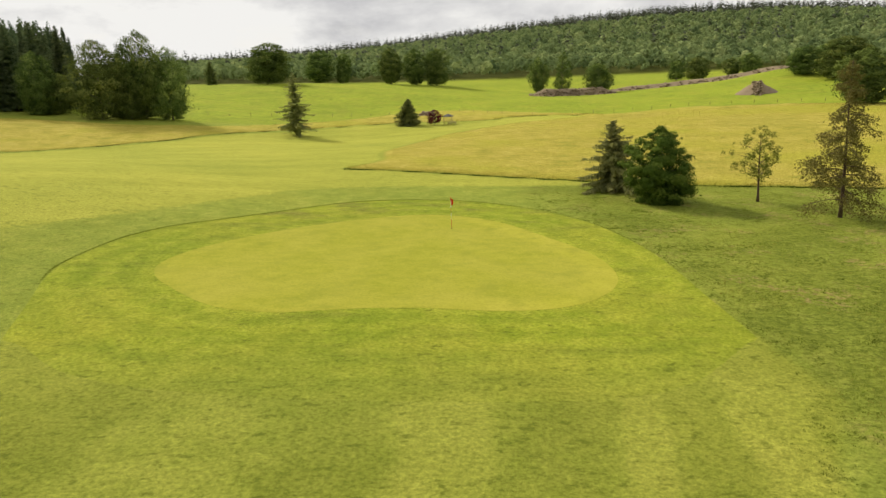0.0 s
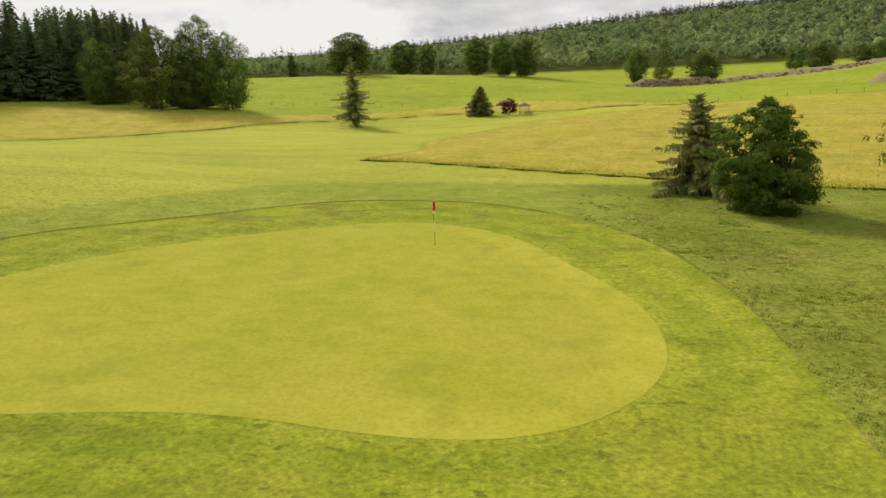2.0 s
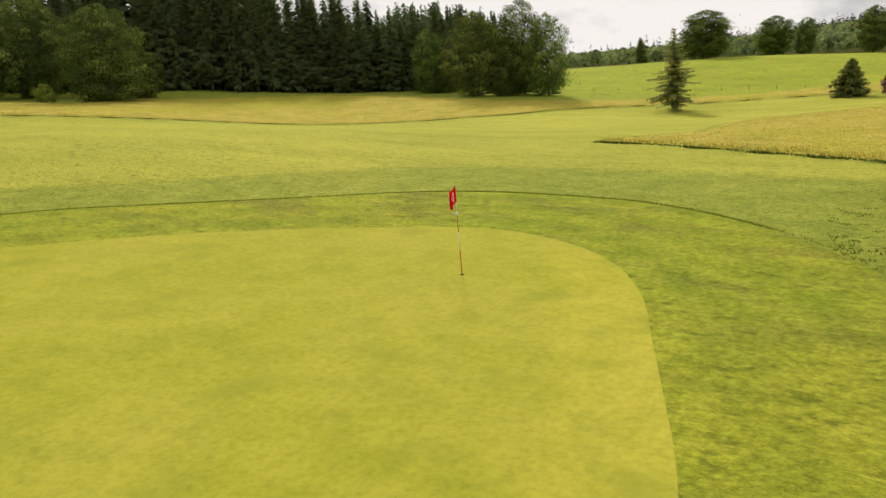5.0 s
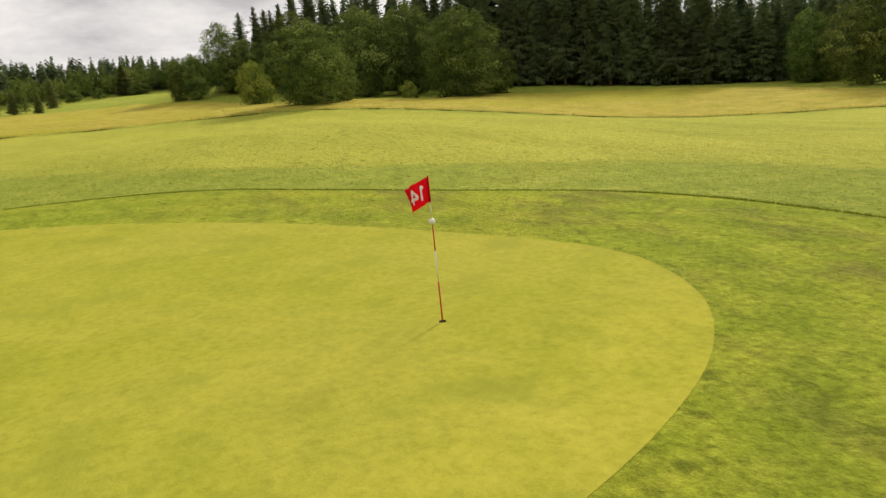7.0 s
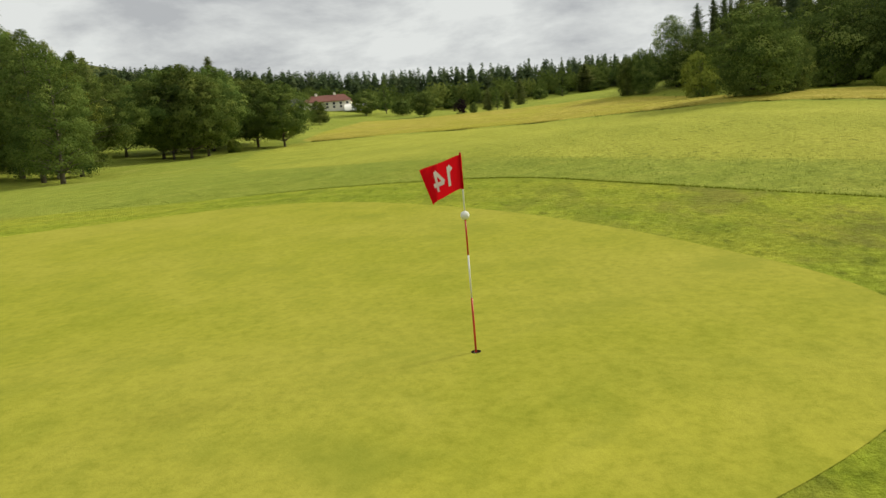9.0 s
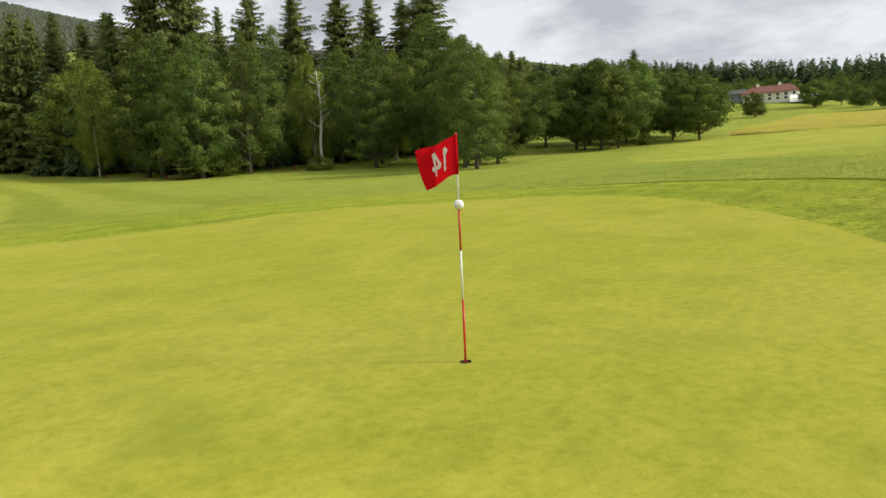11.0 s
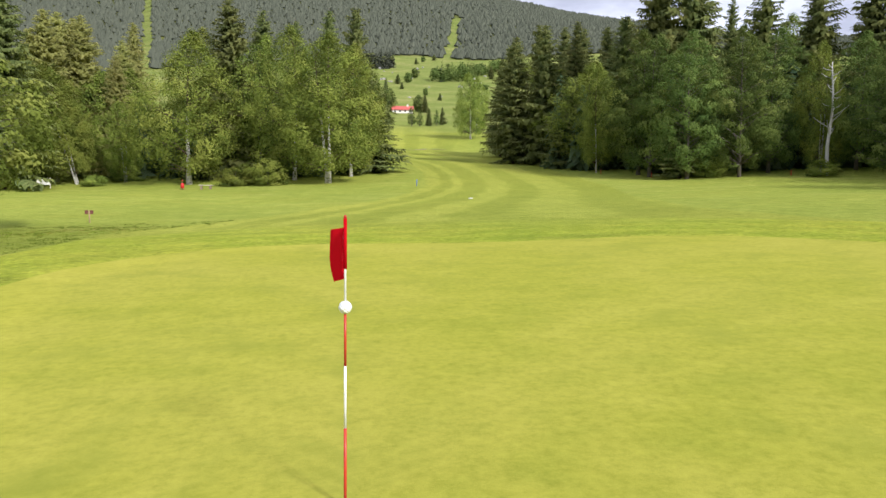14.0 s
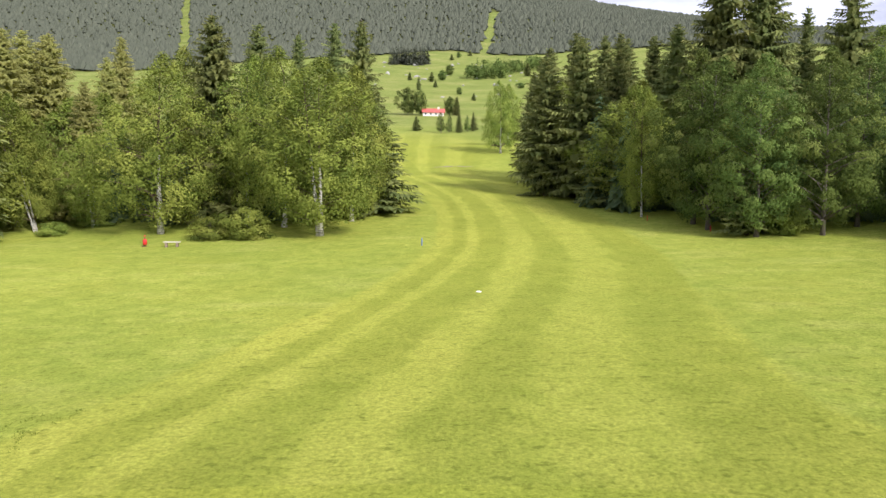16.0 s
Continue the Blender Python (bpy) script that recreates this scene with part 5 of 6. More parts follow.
x, y, r = scatter(-370, -270, -300, 110, 3.8, 23)
depth = -292 + 0.12 * y - x
keep = (depth > 0) & (depth < 30) & (r.rand(len(x)) < 0.95)
x, y = x[keep], y[keep]
low = np.interp(y, [-130, -60, -10, 40, 90], [1.0, 1.0, 0.82, 0.66, 0.5])
spread_out("far_spruce_wood", [coarse_spruce(17.0, 9.0, 12, 7, rng(41 + i), 0.36) for i in range(5)], x, y, (0.82 + 0.26 * rng(6).rand(len(x)) ** 2) * low, SPRUCE_SHADED, "dark spruce wood behind the farmhouse", "wood", 24)
x, y, r = scatter(-292, -266, -300, 50, 5.4, 25)
keep = (np.hypot(x + 247, y + 95) > 30) & (r.rand(len(x)) < 0.75)
spread_out("far_broadleaf_edge", [coarse_crown(9, 6.6, 240, rng(51 + i)) for i in range(4)], x[keep], y[keep], 0.7 + 0.7 * rng(7).rand(keep.sum()), LIME, "mixed green trees along the far wood's edge", "wood", 26)

x, y, r = scatter(-420, 900, 335, 930, 6.4, 27)
keep = (np.abs(np.degrees(np.arctan2(x, y)) - 5) < 33) & (land(x, y) > -6)
x, y = x[keep], y[keep]
top = (y > 760 - 0.1 * x) | ((r.rand(len(x)) < 0.05) & (y > 420))
spread_out("hill_broadleaf_wood", [far_crown(9.0, 6.4, 44, rng(61 + i)) for i in range(8)], x[~top], y[~top], 0.65 + 0.6 * rng(8).rand((~top).sum()), HILL_HAZE_LEAF, "broadleaf wood covering the northern hill", "wood", 28)
spread_out("hill_ridge_spruces", [coarse_spruce(15, 7.2, 3, 6, rng(71 + i), 0.48) for i in range(4)], x[top], y[top], 0.8 + 0.5 * rng(9).rand(top.sum()), CONE_HAZE_GREEN, "dark conifers along the northern ridge", "wood", 29)

x, y, r = scatter(-1900, 1400, -2250, -700, 9.2, 33)
edge = np.maximum(np.minimum(1080 - np.where(x > 0, x, -0.6 * x), 1080), 720) + 35 * np.sin(x / 70) + 20 * np.sin(x / 31 + 1)
keep = (-y > edge - 5) & (np.abs(np.degrees(np.arctan2(x, -y)) + 12) < 52)
for x0, y0, run, w, end in ((327.4, 872, 0.359, 9, 2300), (-46.6, 1100, -0.075, 9, 1580)):
    keep &= (np.abs(x - x0 - (-y - y0) * run) > w) | (-y > end)
x, y = x[keep], y[keep]
spread_out("mountain_spruce_forest", [cone_tree(9.0, 9.4, rng(81 + i)) for i in range(5)], x, y, 0.7 + 0.6 * rng(10).rand(len(x)), MOUNTAIN_HAZE_GREEN, "dark spruce forest on the mountain side", "forest", 34, 0.09)

# young spruces added in the woods beside the fairway to stop light coming through
x, y, r = scatter(-81, -18, -142, -66, 3.1, 39)
behind = (-y - 77) * 0.94 - (x + 33) * 0.36
keep = ((x < -31) & (behind > 3.5 - 0.2 * (x + 33)) & (behind < 30) & (x > -77)) | ((x > -32) & (x < -20.5 - 0.12 * (-y - 100)) & (y < -92) & (y > -140))
keep &= r.rand(len(x)) < 0.9
spread_out("young_spruces", [coarse_spruce(11, 5.2, 14, 7, rng(101 + i)) for i in range(4)], x[keep], y[keep], 0.6 + 0.7 * rng(14).rand(keep.sum()), SPRUCE_SHADED, "dark young spruces added to block light in the wood beside the fairway", "wood", 40)
x, y, r = scatter(12, 51, -115, -85, 3.4, 41)
keep = (-y > 87 + 0.10 * np.abs(x - 29)) & (r.rand(len(x)) < 0.9)
spread_out("young_spruces", [coarse_spruce(11, 5.2, 14, 7, rng(105 + i)) for i in range(3)], x[keep], y[keep], 0.6 + 0.6 * rng(15).rand(keep.sum()), SPRUCE_SHADED, "dark young spruces added to block light in the wood east of the fairway", "wood", 42)

# copses and single trees on the far hillside meadow
x, y, r = scatter(16, 86, -890, -825, 5.4, 35)
keep = np.hypot((x - 50) * 1.1, (y + 858) * 1.1) < 25 + 5 * np.sin(x / 5)
spread_out("hillside_copse", [coarse_spruce(20, 8, 9, 6, rng(91 + i)) for i in range(3)], x[keep], y[keep], 0.8 + 0.4 * rng(11).rand(keep.sum()), CONE_HAZE_GREEN, "dark copse of spruces on the hillside meadow", "copse", 36)
x, y, r = scatter(-124, -4, -820, -640, 6.5, 37)
keep = (np.abs((y + 674) - 1.46 * (x + 18)) < 30 + 16 * np.sin(x / 9)) & (r.rand(len(x)) < 0.75) & (x < -14) & (x > -92)
spread_out("hillside_hedge", [coarse_crown(13, 9, 110, rng(95)), coarse_crown(11, 10, 110, rng(96)), coarse_spruce(16, 7, 10, 6, rng(97))], x[keep], y[keep], 0.6 + 0.7 * rng(12).rand(keep.sum()), BEECH, "line of hedge trees across the hillside meadow", "hedge", 38)
HILLSIDE = [
    ("round", 19.5, -352.3, 14.0, 9.7), ("round", 13.7, -353.8, 12.5, 7.6), ("spruce", 24.3, -542.2, 10.9, 4.6), ("spruce", 37.8, -646.1, 7.0, 5.0),
    ("round", -0.1, -357.3, 9.3, 6.0), ("spruce", -3.7, -354.8, 9.2, 4.6), ("spruce", 11.2, -273.6, 5.6, 4.0), ("poplar", 2, -266.1, 7.7, 4.0),
    ("poplar", -1, -266.8, 6.9, 3.2), ("spruce", -4.5, -270, 7.0, 3.7), ("poplar", -7.6, -273.1, 6.2, 3.1), ("spruce", -9.8, -276, 7.1, 3.4),
    ("spruce", 17.9, -632.4, 8.8, 6.3), ("round", 8.9, -647.7, 10.0, 9.0), ("round", 3.6, -709.9, 10.9, 9.9), ("spruce", 12.7, -573.3, 5.3, 4.4),
    ("spruce", 3.2, -924.1, 8.6, 6.4), ("round", -6.2, -967.9, 8.2, 6.7), ("spruce", -21.7, -1000, 8.5, 6.2), ("round", -36, -864.8, 6.0, 5.3),
    ("spruce", -69.6, -682.3, 12.6, 7.9), ("round", -52.4, -557, 4.7, 7.3), ("spruce", -14.3, -459.4, 4.9, 3.9), ("round", -5.6, -507.6, 5.5, 4.7),
]
for i, row in enumerate(HILLSIDE):
    plant(*row, "trees on the hillside meadow", i + 1)

# ---- rocks and rubble ----
def stone_material(name, a, b):
    k = Nodes(name)
    n = k.noise(1.6, 6.0, 0.65)
    i = k.add("NewGeometry").outputs["Random Per Island"]
    c = k.mix(k.maths("MULTIPLY", i, 0.7), k.ramp(n, (0.3, a), (0.7, b)), b)
    return k.surface(c, 0.95, n, 0.08)


RUBBLE = stone_material("brown_rubble", (0.12, 0.085, 0.05), (0.29, 0.22, 0.14))
PALE_ROCK = stone_material("pale_rock", (0.28, 0.26, 0.23), (0.45, 0.43, 0.39))


def stones(name, places, sizes, mat, label, category, seed):
    """Many rough stones in one mesh."""
    r = rng(seed)
    bm = bmesh.new()
    bmesh.ops.create_icosphere(bm, subdivisions=1, radius=1)
    base = np.array([v.co[:] for v in bm.verts])
    tri = np.array([[v.index for v in f.verts] for f in bm.faces])
    bm.free()
    vs, fs = [], []
    for i, (p, s) in enumerate(zip(places, sizes)):
        q = base * (0.7 + 0.6 * r.rand(len(base), 1)) * np.array([1, 0.6 + 0.5 * r.rand(), 0.5 + 0.3 * r.rand()]) * s
        a = r.rand() * 6.28
        q = q @ np.array([[math.cos(a), -math.sin(a), 0], [math.sin(a), math.cos(a), 0], [0, 0, 1]])
        vs.append(q + p)
        fs.append(tri + len(base) * i)
    return tagged(new(name, raw_mesh(name, np.concatenate(vs), np.concatenate(fs), mat)), label, category, kind="stuff")


def heap(name, x0, y0, x1, y1, wide, tall, n, seed, label):
    """A bank of rubble along a line."""
    r = rng(seed)
    t, s = r.rand(n), r.normal(size=n) * 0.42
    dx, dy = x1 - x0, y1 - y0
    k = math.hypot(dx, dy) + 1e-6
    x, y = x0 + dx * t - dy / k * s * wide, y0 + dy * t + dx / k * s * wide
    end = np.clip(np.minimum(t, 1 - t) * 6, 0.25, 1)
    z = land(x, y) + tall * end * np.exp(-2 * s * s) * (0.55 + 0.5 * r.rand(n)) - 0.25
    u, w = np.meshgrid(np.linspace(-0.12, 1.12, 26), np.linspace(-1.3, 1.3, 14))
    u, w = u.ravel(), w.ravel()
    bx, by = x0 + dx * u - dy / k * w * wide * 0.62, y0 + dy * u + dx / k * w * wide * 0.62
    if k < 6:
        bx, by = x0 + dx / 2 + (u - 0.5) * 1.6 * wide, y0 + dy / 2 + w * wide * 0.62
        fall = np.clip(1 - np.hypot((u - 0.5) * 1.6, w * 0.62) / 0.85, -0.1, 1)
    else:
        fall = np.clip(np.minimum(u, 1 - u) * 6, -0.1, 1) * np.exp(-2.2 * w * w) - 0.06
    bz = land(bx, by) + tall * fall * (0.9 + 0.25 * r.rand(len(bx))) - 0.05
    i = np.arange(26 * 14).reshape(14, 26)
    f = np.stack([i[:-1, :-1], i[:-1, 1:], i[1:, 1:], i[1:, :-1]], -1).reshape(-1, 4)
    tagged(new(name.replace("rubble", "earth").replace("soil", "bare_soil"), raw_mesh("mound", np.stack([bx, by, bz], 1), f, RUBBLE, True)), "brown earth core of the rubble bank", "mound", kind="structure")
    stones(name, np.stack([x, y, z], 1), 0.6 * (0.35 + 0.65 * r.rand(n) ** 2), RUBBLE, label, "rubble", seed + 1)


heap("rubble_bank", 31, 226, 62, 221, 7, 2.6, 900, 3, "brown bank of stone rubble on the pasture")
heap("rubble_ridge", 58, 236, 122, 196, 5, 1.5, 700, 5, "low brown ridge of rubble along the pasture crest")
heap("rubble_heap", 82.5, 152, 85.5, 151, 6.5, 3.4, 420, 7, "pointed heap of pale brown rubble")
heap("soil_heap", -7.5, 141, -3.0, 140, 3, 1.3, 160, 9, "small brown soil heap behind the shelter")
r = rng(14)
n = 46
hx, hy = r.uniform(-86, 84, n), r.uniform(-900, -480, n)
stones("meadow_rocks", np.stack([hx, hy, land(hx, hy)], 1), 1.2 + 2.6 * r.rand(n) ** 2, PALE_ROCK, "pale rock outcrops scattered over the hillside meadow", "rocks", 15)

# ---- tall grass ----
STRAW = leaf_material("hay_stalks", (0.215, 0.205, 0.032), (0.315, 0.278, 0.050), (0.420, 0.350, 0.085), 0.42)
# dark colour for the shadow line under the hay's cut edge
EDGE_SHADE = leaf_material("edge_shade_blades", (0.030, 0.048, 0.008), (0.060, 0.085, 0.014), (0.110, 0.130, 0.024), 0.3)
BLADE = leaf_material("grass_blades", (0.105, 0.150, 0.014), (0.190, 0.232, 0.026), (0.270, 0.290, 0.046), 0.4)


def blades(name, x, y, high, wide, mat, label, seed, lift=0.0):
    r = rng(seed)
    n = len(x)
    z = land(x, y) + lift - 0.02
    a, lean = r.rand(n) * 6.2832, r.normal(size=(n, 2)) * 0.25
    h, w = high * (0.6 + 0.7 * r.rand(n)), wide * (0.6 + 0.7 * r.rand(n))
    c, s = np.cos(a) * w, np.sin(a) * w
    v = np.stack([np.stack([x - c, y - s, z], 1), np.stack([x + c, y + s, z], 1), np.stack([x + lean[:, 0] * h, y + lean[:, 1] * h, z + h], 1)], 1).reshape(-1, 3)
    return tagged(new(name, raw_mesh(name, v, np.arange(3 * n).reshape(n, 3), mat)), label, "grass", kind="stuff")


def along(loop, first, last, n, inner, r):
    """Places near a stretch of an outline, inside it, or outside where inner is below nought."""
    p = loop[first : last + 1]
    ln = np.hypot(*np.diff(p, axis=0).T)
    t = r.rand(n) * ln.sum()
    i = np.searchsorted(np.cumsum(ln), t)
    i = np.minimum(i, len(ln) - 1)
    f = 1 - (np.cumsum(ln)[i] - t) / ln[i]
    q = p[i] + (p[i + 1] - p[i]) * f[:, None]
    nrm = np.stack([p[i + 1][:, 1] - p[i][:, 1], -(p[i + 1][:, 0] - p[i][:, 0])], 1) / ln[i][:, None]
    off = inner * r.rand(n) ** 1.4
    a, b = q + nrm * off[:, None], q - nrm * off[:, None]
    good = (inside(a[:, 0], a[:, 1], loop) > 0) == (inner > 0)
    return np.where(good[:, None], a, b)


r = rng(44)
p = along(HAY_EAST, 1, 8, 18000, 5.0, r)
p = p[inside(p[:, 0], p[:, 1], HAY_EAST) > 0.1]
blades("hay_edge", p[:, 0], p[:, 1], 0.22, 0.026, STRAW, "straw-coloured tall grass at the meadow's cut edge", 45, 0.1)
x, y = r.uniform(-11, 90, 120000), r.uniform(14, 118, 120000)
keep = inside(x, y, HAY_EAST) > 1
blades("hay_meadow_east", x[keep], y[keep], 0.12, 0.030, STRAW, "straw-coloured tall hay grass", 46, 0.22)
p = along(HAY_WEST, 0, 25, 19000, 5.0, r)
p = p[inside(p[:, 0], p[:, 1], HAY_WEST) > 0.1]
blades("hay_edge_west", p[:, 0], p[:, 1], 0.20, 0.045, STRAW, "straw-coloured tall grass at the meadow's cut edge", 47, 0.1)
x, y = r.uniform(-130, 5, 90000), r.uniform(-60, 134, 90000)
keep = inside(x, y, HAY_WEST) > 1
blades("hay_meadow_west", x[keep], y[keep], 0.12, 0.05, STRAW, "straw-coloured tall hay grass", 48, 0.22)
# strip of dark blades painting the shade along the foot of the hay
for loop, first, last, n, name in ((HAY_EAST, 1, 8, 9000, "dark_edge_grass"), (HAY_WEST, 0, 25, 21000, "dark_edge_grass_west")):
    p = along(loop, first, last, n, -0.45, r)
    blades(name, p[:, 0], p[:, 1], 0.16, 0.045, EDGE_SHADE, "dark blades drawing the shadow line at the hay meadow's foot", 52)
x, y = r.uniform(-36, 26, 60000), r.uniform(-30, 24, 60000)
d = inside(x, y, APRON_LINE)
keep = (d < -0.02) & (r.rand(len(x)) < np.clip(1.25 + d / 9, 0.12, 1)) & (y > -24 + 0.2 * np.abs(x))
blades("semi_rough", x[keep], y[keep], 0.06, 0.016, BLADE, "longer green grass round the cut apron", 49)
i = (r.rand(16000) * len(APRON_LINE)).astype(int)
f = r.rand(16000)[:, None]
q = APRON_LINE[i] * (1 - f) + APRON_LINE[(i + 1) % len(APRON_LINE)] * f
out = q + np.array([3.5, 9.0])
q = q + out / np.hypot(*out.T)[:, None] * (0.02 + 0.16 * r.rand(16000))[:, None]
q = q[r.rand(len(q)) < np.clip((q[:, 1] + 15) / 10, 0, 1) * np.where(q[:, 0] > 5, 0.25, 1.0)]
blades("apron_fringe", q[:, 0], q[:, 1], 0.075, 0.018, BLADE, "fringe of longer grass along the apron's edge", 50)

# tufts of coarse grass in the rough beside the apron
for name, mat, n, seed, label in (("green_tufts", BLADE, 6500, 61, "coarse green tufts in the rough beside the green"), ("dry_tufts", STRAW, 1500, 62, "dry yellow tufts in the rough beside the green")):
    r = rng(seed)
    x, y = r.uniform(9, 40, n), r.uniform(-29, 20, n)
    d = inside(x, y, APRON_LINE)
    keep = (d < -0.6) & (r.rand(n) < np.clip(1.2 + d / 26, 0.1, 1)) & (np.sin(x * 0.9 + 2 * np.sin(y * 0.4)) + np.sin(y * 0.7) + 0.8 * r.normal(size=n) > 0.1)
    x, y = np.repeat(x[keep], 9) + r.normal(size=9 * keep.sum()) * 0.11, np.repeat(y[keep], 9) + r.normal(size=9 * keep.sum()) * 0.11
    blades(name, x, y, 0.065, 0.022, mat, label, seed + 4)

# dark tussocks just outside the apron's east edge
TUSSOCK = leaf_material("tussock_grass", (0.070, 0.100, 0.012), (0.125, 0.155, 0.020), (0.200, 0.215, 0.036), 0.35)
r = rng(71)
x, y = r.uniform(6, 27, 16000), r.uniform(-32, 14, 16000)
d = inside(x, y, APRON_LINE)
lump = np.array([noise.noise(Vector((a * 0.55, b * 0.55, 3.0))) + 0.6 * noise.noise(Vector((a * 1.7, b * 1.7, 8.0))) for a, b in zip(x, y)])
keep = (d < -0.1) & (x > 9 - 0.35 * np.maximum(0, y)) & (lump + 0.22 * r.normal(size=len(x)) > np.interp(-d, [0, 1.2, 6, 13], [-0.15, 0.12, 0.30, 0.62]))
x, y = x[keep], y[keep]
blades("dark_tussocks", np.repeat(x, 9) + r.normal(size=9 * len(x)) * 0.08, np.repeat(y, 9) + r.normal(size=9 * len(x)) * 0.06, 0.065, 0.020, TUSSOCK, "dark green tussocks in the rough beside the apron", 72)

# ---- shelter, bench, signs ----
WOOD = bark_material("weathered_wood", (0.14, 0.10, 0.07), (0.30, 0.23, 0.16), (9, 9, 2))
PALE_WOOD = bark_material("bleached_bench_wood", (0.48, 0.43, 0.34), (0.66, 0.61, 0.51), (3, 9, 3))
TAN_WOOD = bark_material("tan_post_wood", (0.30, 0.21, 0.11), (0.44, 0.32, 0.18), (9, 9, 2))
GREY_ROOF = paint("grey_shingle", (0.11, 0.105, 0.10), 0.9, 0.3)
SIGN_WHITE = paint("white_board", (0.72, 0.71, 0.64), 0.6, 0.06)
BOX_RED = paint("red_box", (0.55, 0.03, 0.025), 0.4)
BROWN_BOARD = paint("brown_board", (0.14, 0.055, 0.035), 0.6, 0.2)
BLUE = paint("blue_stake", (0.12, 0.20, 0.55), 0.5)


def shelter(x, y):
    t = thing("shelter", pose(x, y, ground_at(x, y)), "small open wooden shelter with a grey six-sided roof", "shelter")
    for k in range(6):
        a = k * math.pi / 3 + 0.3
        part("post", tube(bmesh.new(), [(1.0 * math.cos(a), 1.0 * math.sin(a), -0.1), (1.0 * math.cos(a), 1.0 * math.sin(a), 1.85)], [0.05, 0.045], 8), WOOD, t)
    bm = bmesh.new()
    lo = [bm.verts.new((1.4 * math.cos(k * math.pi / 3 + 0.3), 1.4 * math.sin(k * math.pi / 3 + 0.3), 1.78)) for k in range(6)]
    hi = [bm.verts.new((1.4 * math.cos(k * math.pi / 3 + 0.3), 1.4 * math.sin(k * math.pi / 3 + 0.3), 1.86)) for k in range(6)]
    tip = bm.verts.new((0, 0, 2.4))
    for k in range(6):
        bm.faces.new((lo[k], lo[(k + 1) % 6], hi[(k + 1) % 6], hi[k]))
        bm.faces.new((hi[k], hi[(k + 1) % 6], tip))
    bm.faces.new(lo[::-1])
    part("roof", bm, GREY_ROOF, t)


def picnic_table(x, y, turn):
    t = thing("picnic_table", pose(x, y, ground_at(x, y), 0, 0, turn), "brown wooden picnic table with two benches", "table")
    part("tabletop", block(bmesh.new(), -0.9, -0.38, 0.70, 0.9, 0.38, 0.75, 0.01), WOOD, t)
    for s in (-1, 1):
        part("bench_seat", block(bmesh.new(), -0.9, s * 0.72 - 0.14, 0.42, 0.9, s * 0.72 + 0.14, 0.46, 0.01), WOOD, t)
        bm = bmesh.new()
        tube(bm, [(s * 0.65, -0.75, 0), (s * 0.65, -0.3, 0.7)], [0.05, 0.05], 6)
        tube(bm, [(s * 0.65, 0.75, 0), (s * 0.65, 0.3, 0.7)], [0.05, 0.05], 6)
        tube(bm, [(s * 0.65, -0.8, 0.40), (s * 0.65, 0.8, 0.40)], [0.045, 0.045], 6)
        part("trestle", bm, WOOD, t)


def bench(x, y, turn):
    t = thing("bench", pose(x, y, ground_at(x, y), 0, 0, turn), "pale backless wooden bench on two block legs", "bench")
    for k in range(3):
        part("slat", block(bmesh.new(), -0.76, -0.24 + 0.165 * k, 0.42, 0.76, -0.09 + 0.165 * k, 0.48, 0.012), PALE_WOOD, t)
    for s in (-1, 1):
        part("leg", block(bmesh.new(), s * 0.48 - 0.11, -0.17, -0.05, s * 0.48 + 0.11, 0.19, 0.42, 0.015), WOOD, t)


def ball_washer(x, y):
    t = thing("ball_washer", pose(x, y, ground_at(x, y)), "red golf ball washer on a short post", "ball washer")
    part("post", tube(bmesh.new(), [(0, 0, -0.1), (0, 0, 0.3)], [0.05, 0.05], 10), BROWN_BOARD, t)
    bm = tube(bmesh.new(), [(0, 0, 0.14), (0, 0, 0.17), (0, 0, 0.60), (0, 0, 0.68), (0, 0, 0.72)], [0.10, 0.20, 0.19, 0.13, 0.05], 16)
    part("drum", bm, BOX_RED, t)
    handle = part("handle", tube(bmesh.new(), [(0, 0, 0.70), (0, 0, 0.93)], [0.04, 0.03], 10), BROWN_BOARD, t, "dark plunger rod")
    part("knob", tube(bmesh.new(), [(0, 0, 0.92), (0, 0, 0.95), (0, 0, 1.03), (0, 0, 1.06)], [0.03, 0.075, 0.065, 0.02], 12), BOX_RED, handle, "red knob")
    part("base", block(bmesh.new(), -0.20, -0.20, -0.05, 0.20, 0.20, 0.04, 0.01), BROWN_BOARD, t)


def tee_sign(x, y, turn):
    t = thing("course_sign", pose(x, y, ground_at(x, y), 0, 0, turn), "white course board between two wooden posts", "sign")
    for s in (-1, 1):
        part("post", block(bmesh.new(), s * 0.68 - 0.045, -0.045, -0.1, s * 0.68 + 0.045, 0.045, 1.22, 0.008), PALE_WOOD, t)
    board = part("board", block(bmesh.new(), -0.63, -0.02, 0.42, 0.63, 0.02, 1.15, 0.006), SIGN_WHITE, t)
    for k in range(3):
        part("text_bar", block(bmesh.new(), -0.45, 0.022, 0.92 - 0.16 * k, 0.40 - 0.12 * k, 0.026, 0.97 - 0.16 * k), GREY_ROOF, board)


def signpost(x, y, turn):
    t = thing("signpost", pose(x, y, ground_at(x, y), 0, 0, turn), "thin wooden signpost with two small brown boards", "signpost")
    part("post", tube(bmesh.new(), [(0, 0, -0.1), (0, 0, 0.66)], [0.04, 0.035], 8), TAN_WOOD, t)
    for s in (-1, 1):
        part("board", block(bmesh.new(), s * 0.125 - 0.085, 0.045, 0.47, s * 0.125 + 0.085, 0.075, 0.68, 0.006), BROWN_BOARD, t)


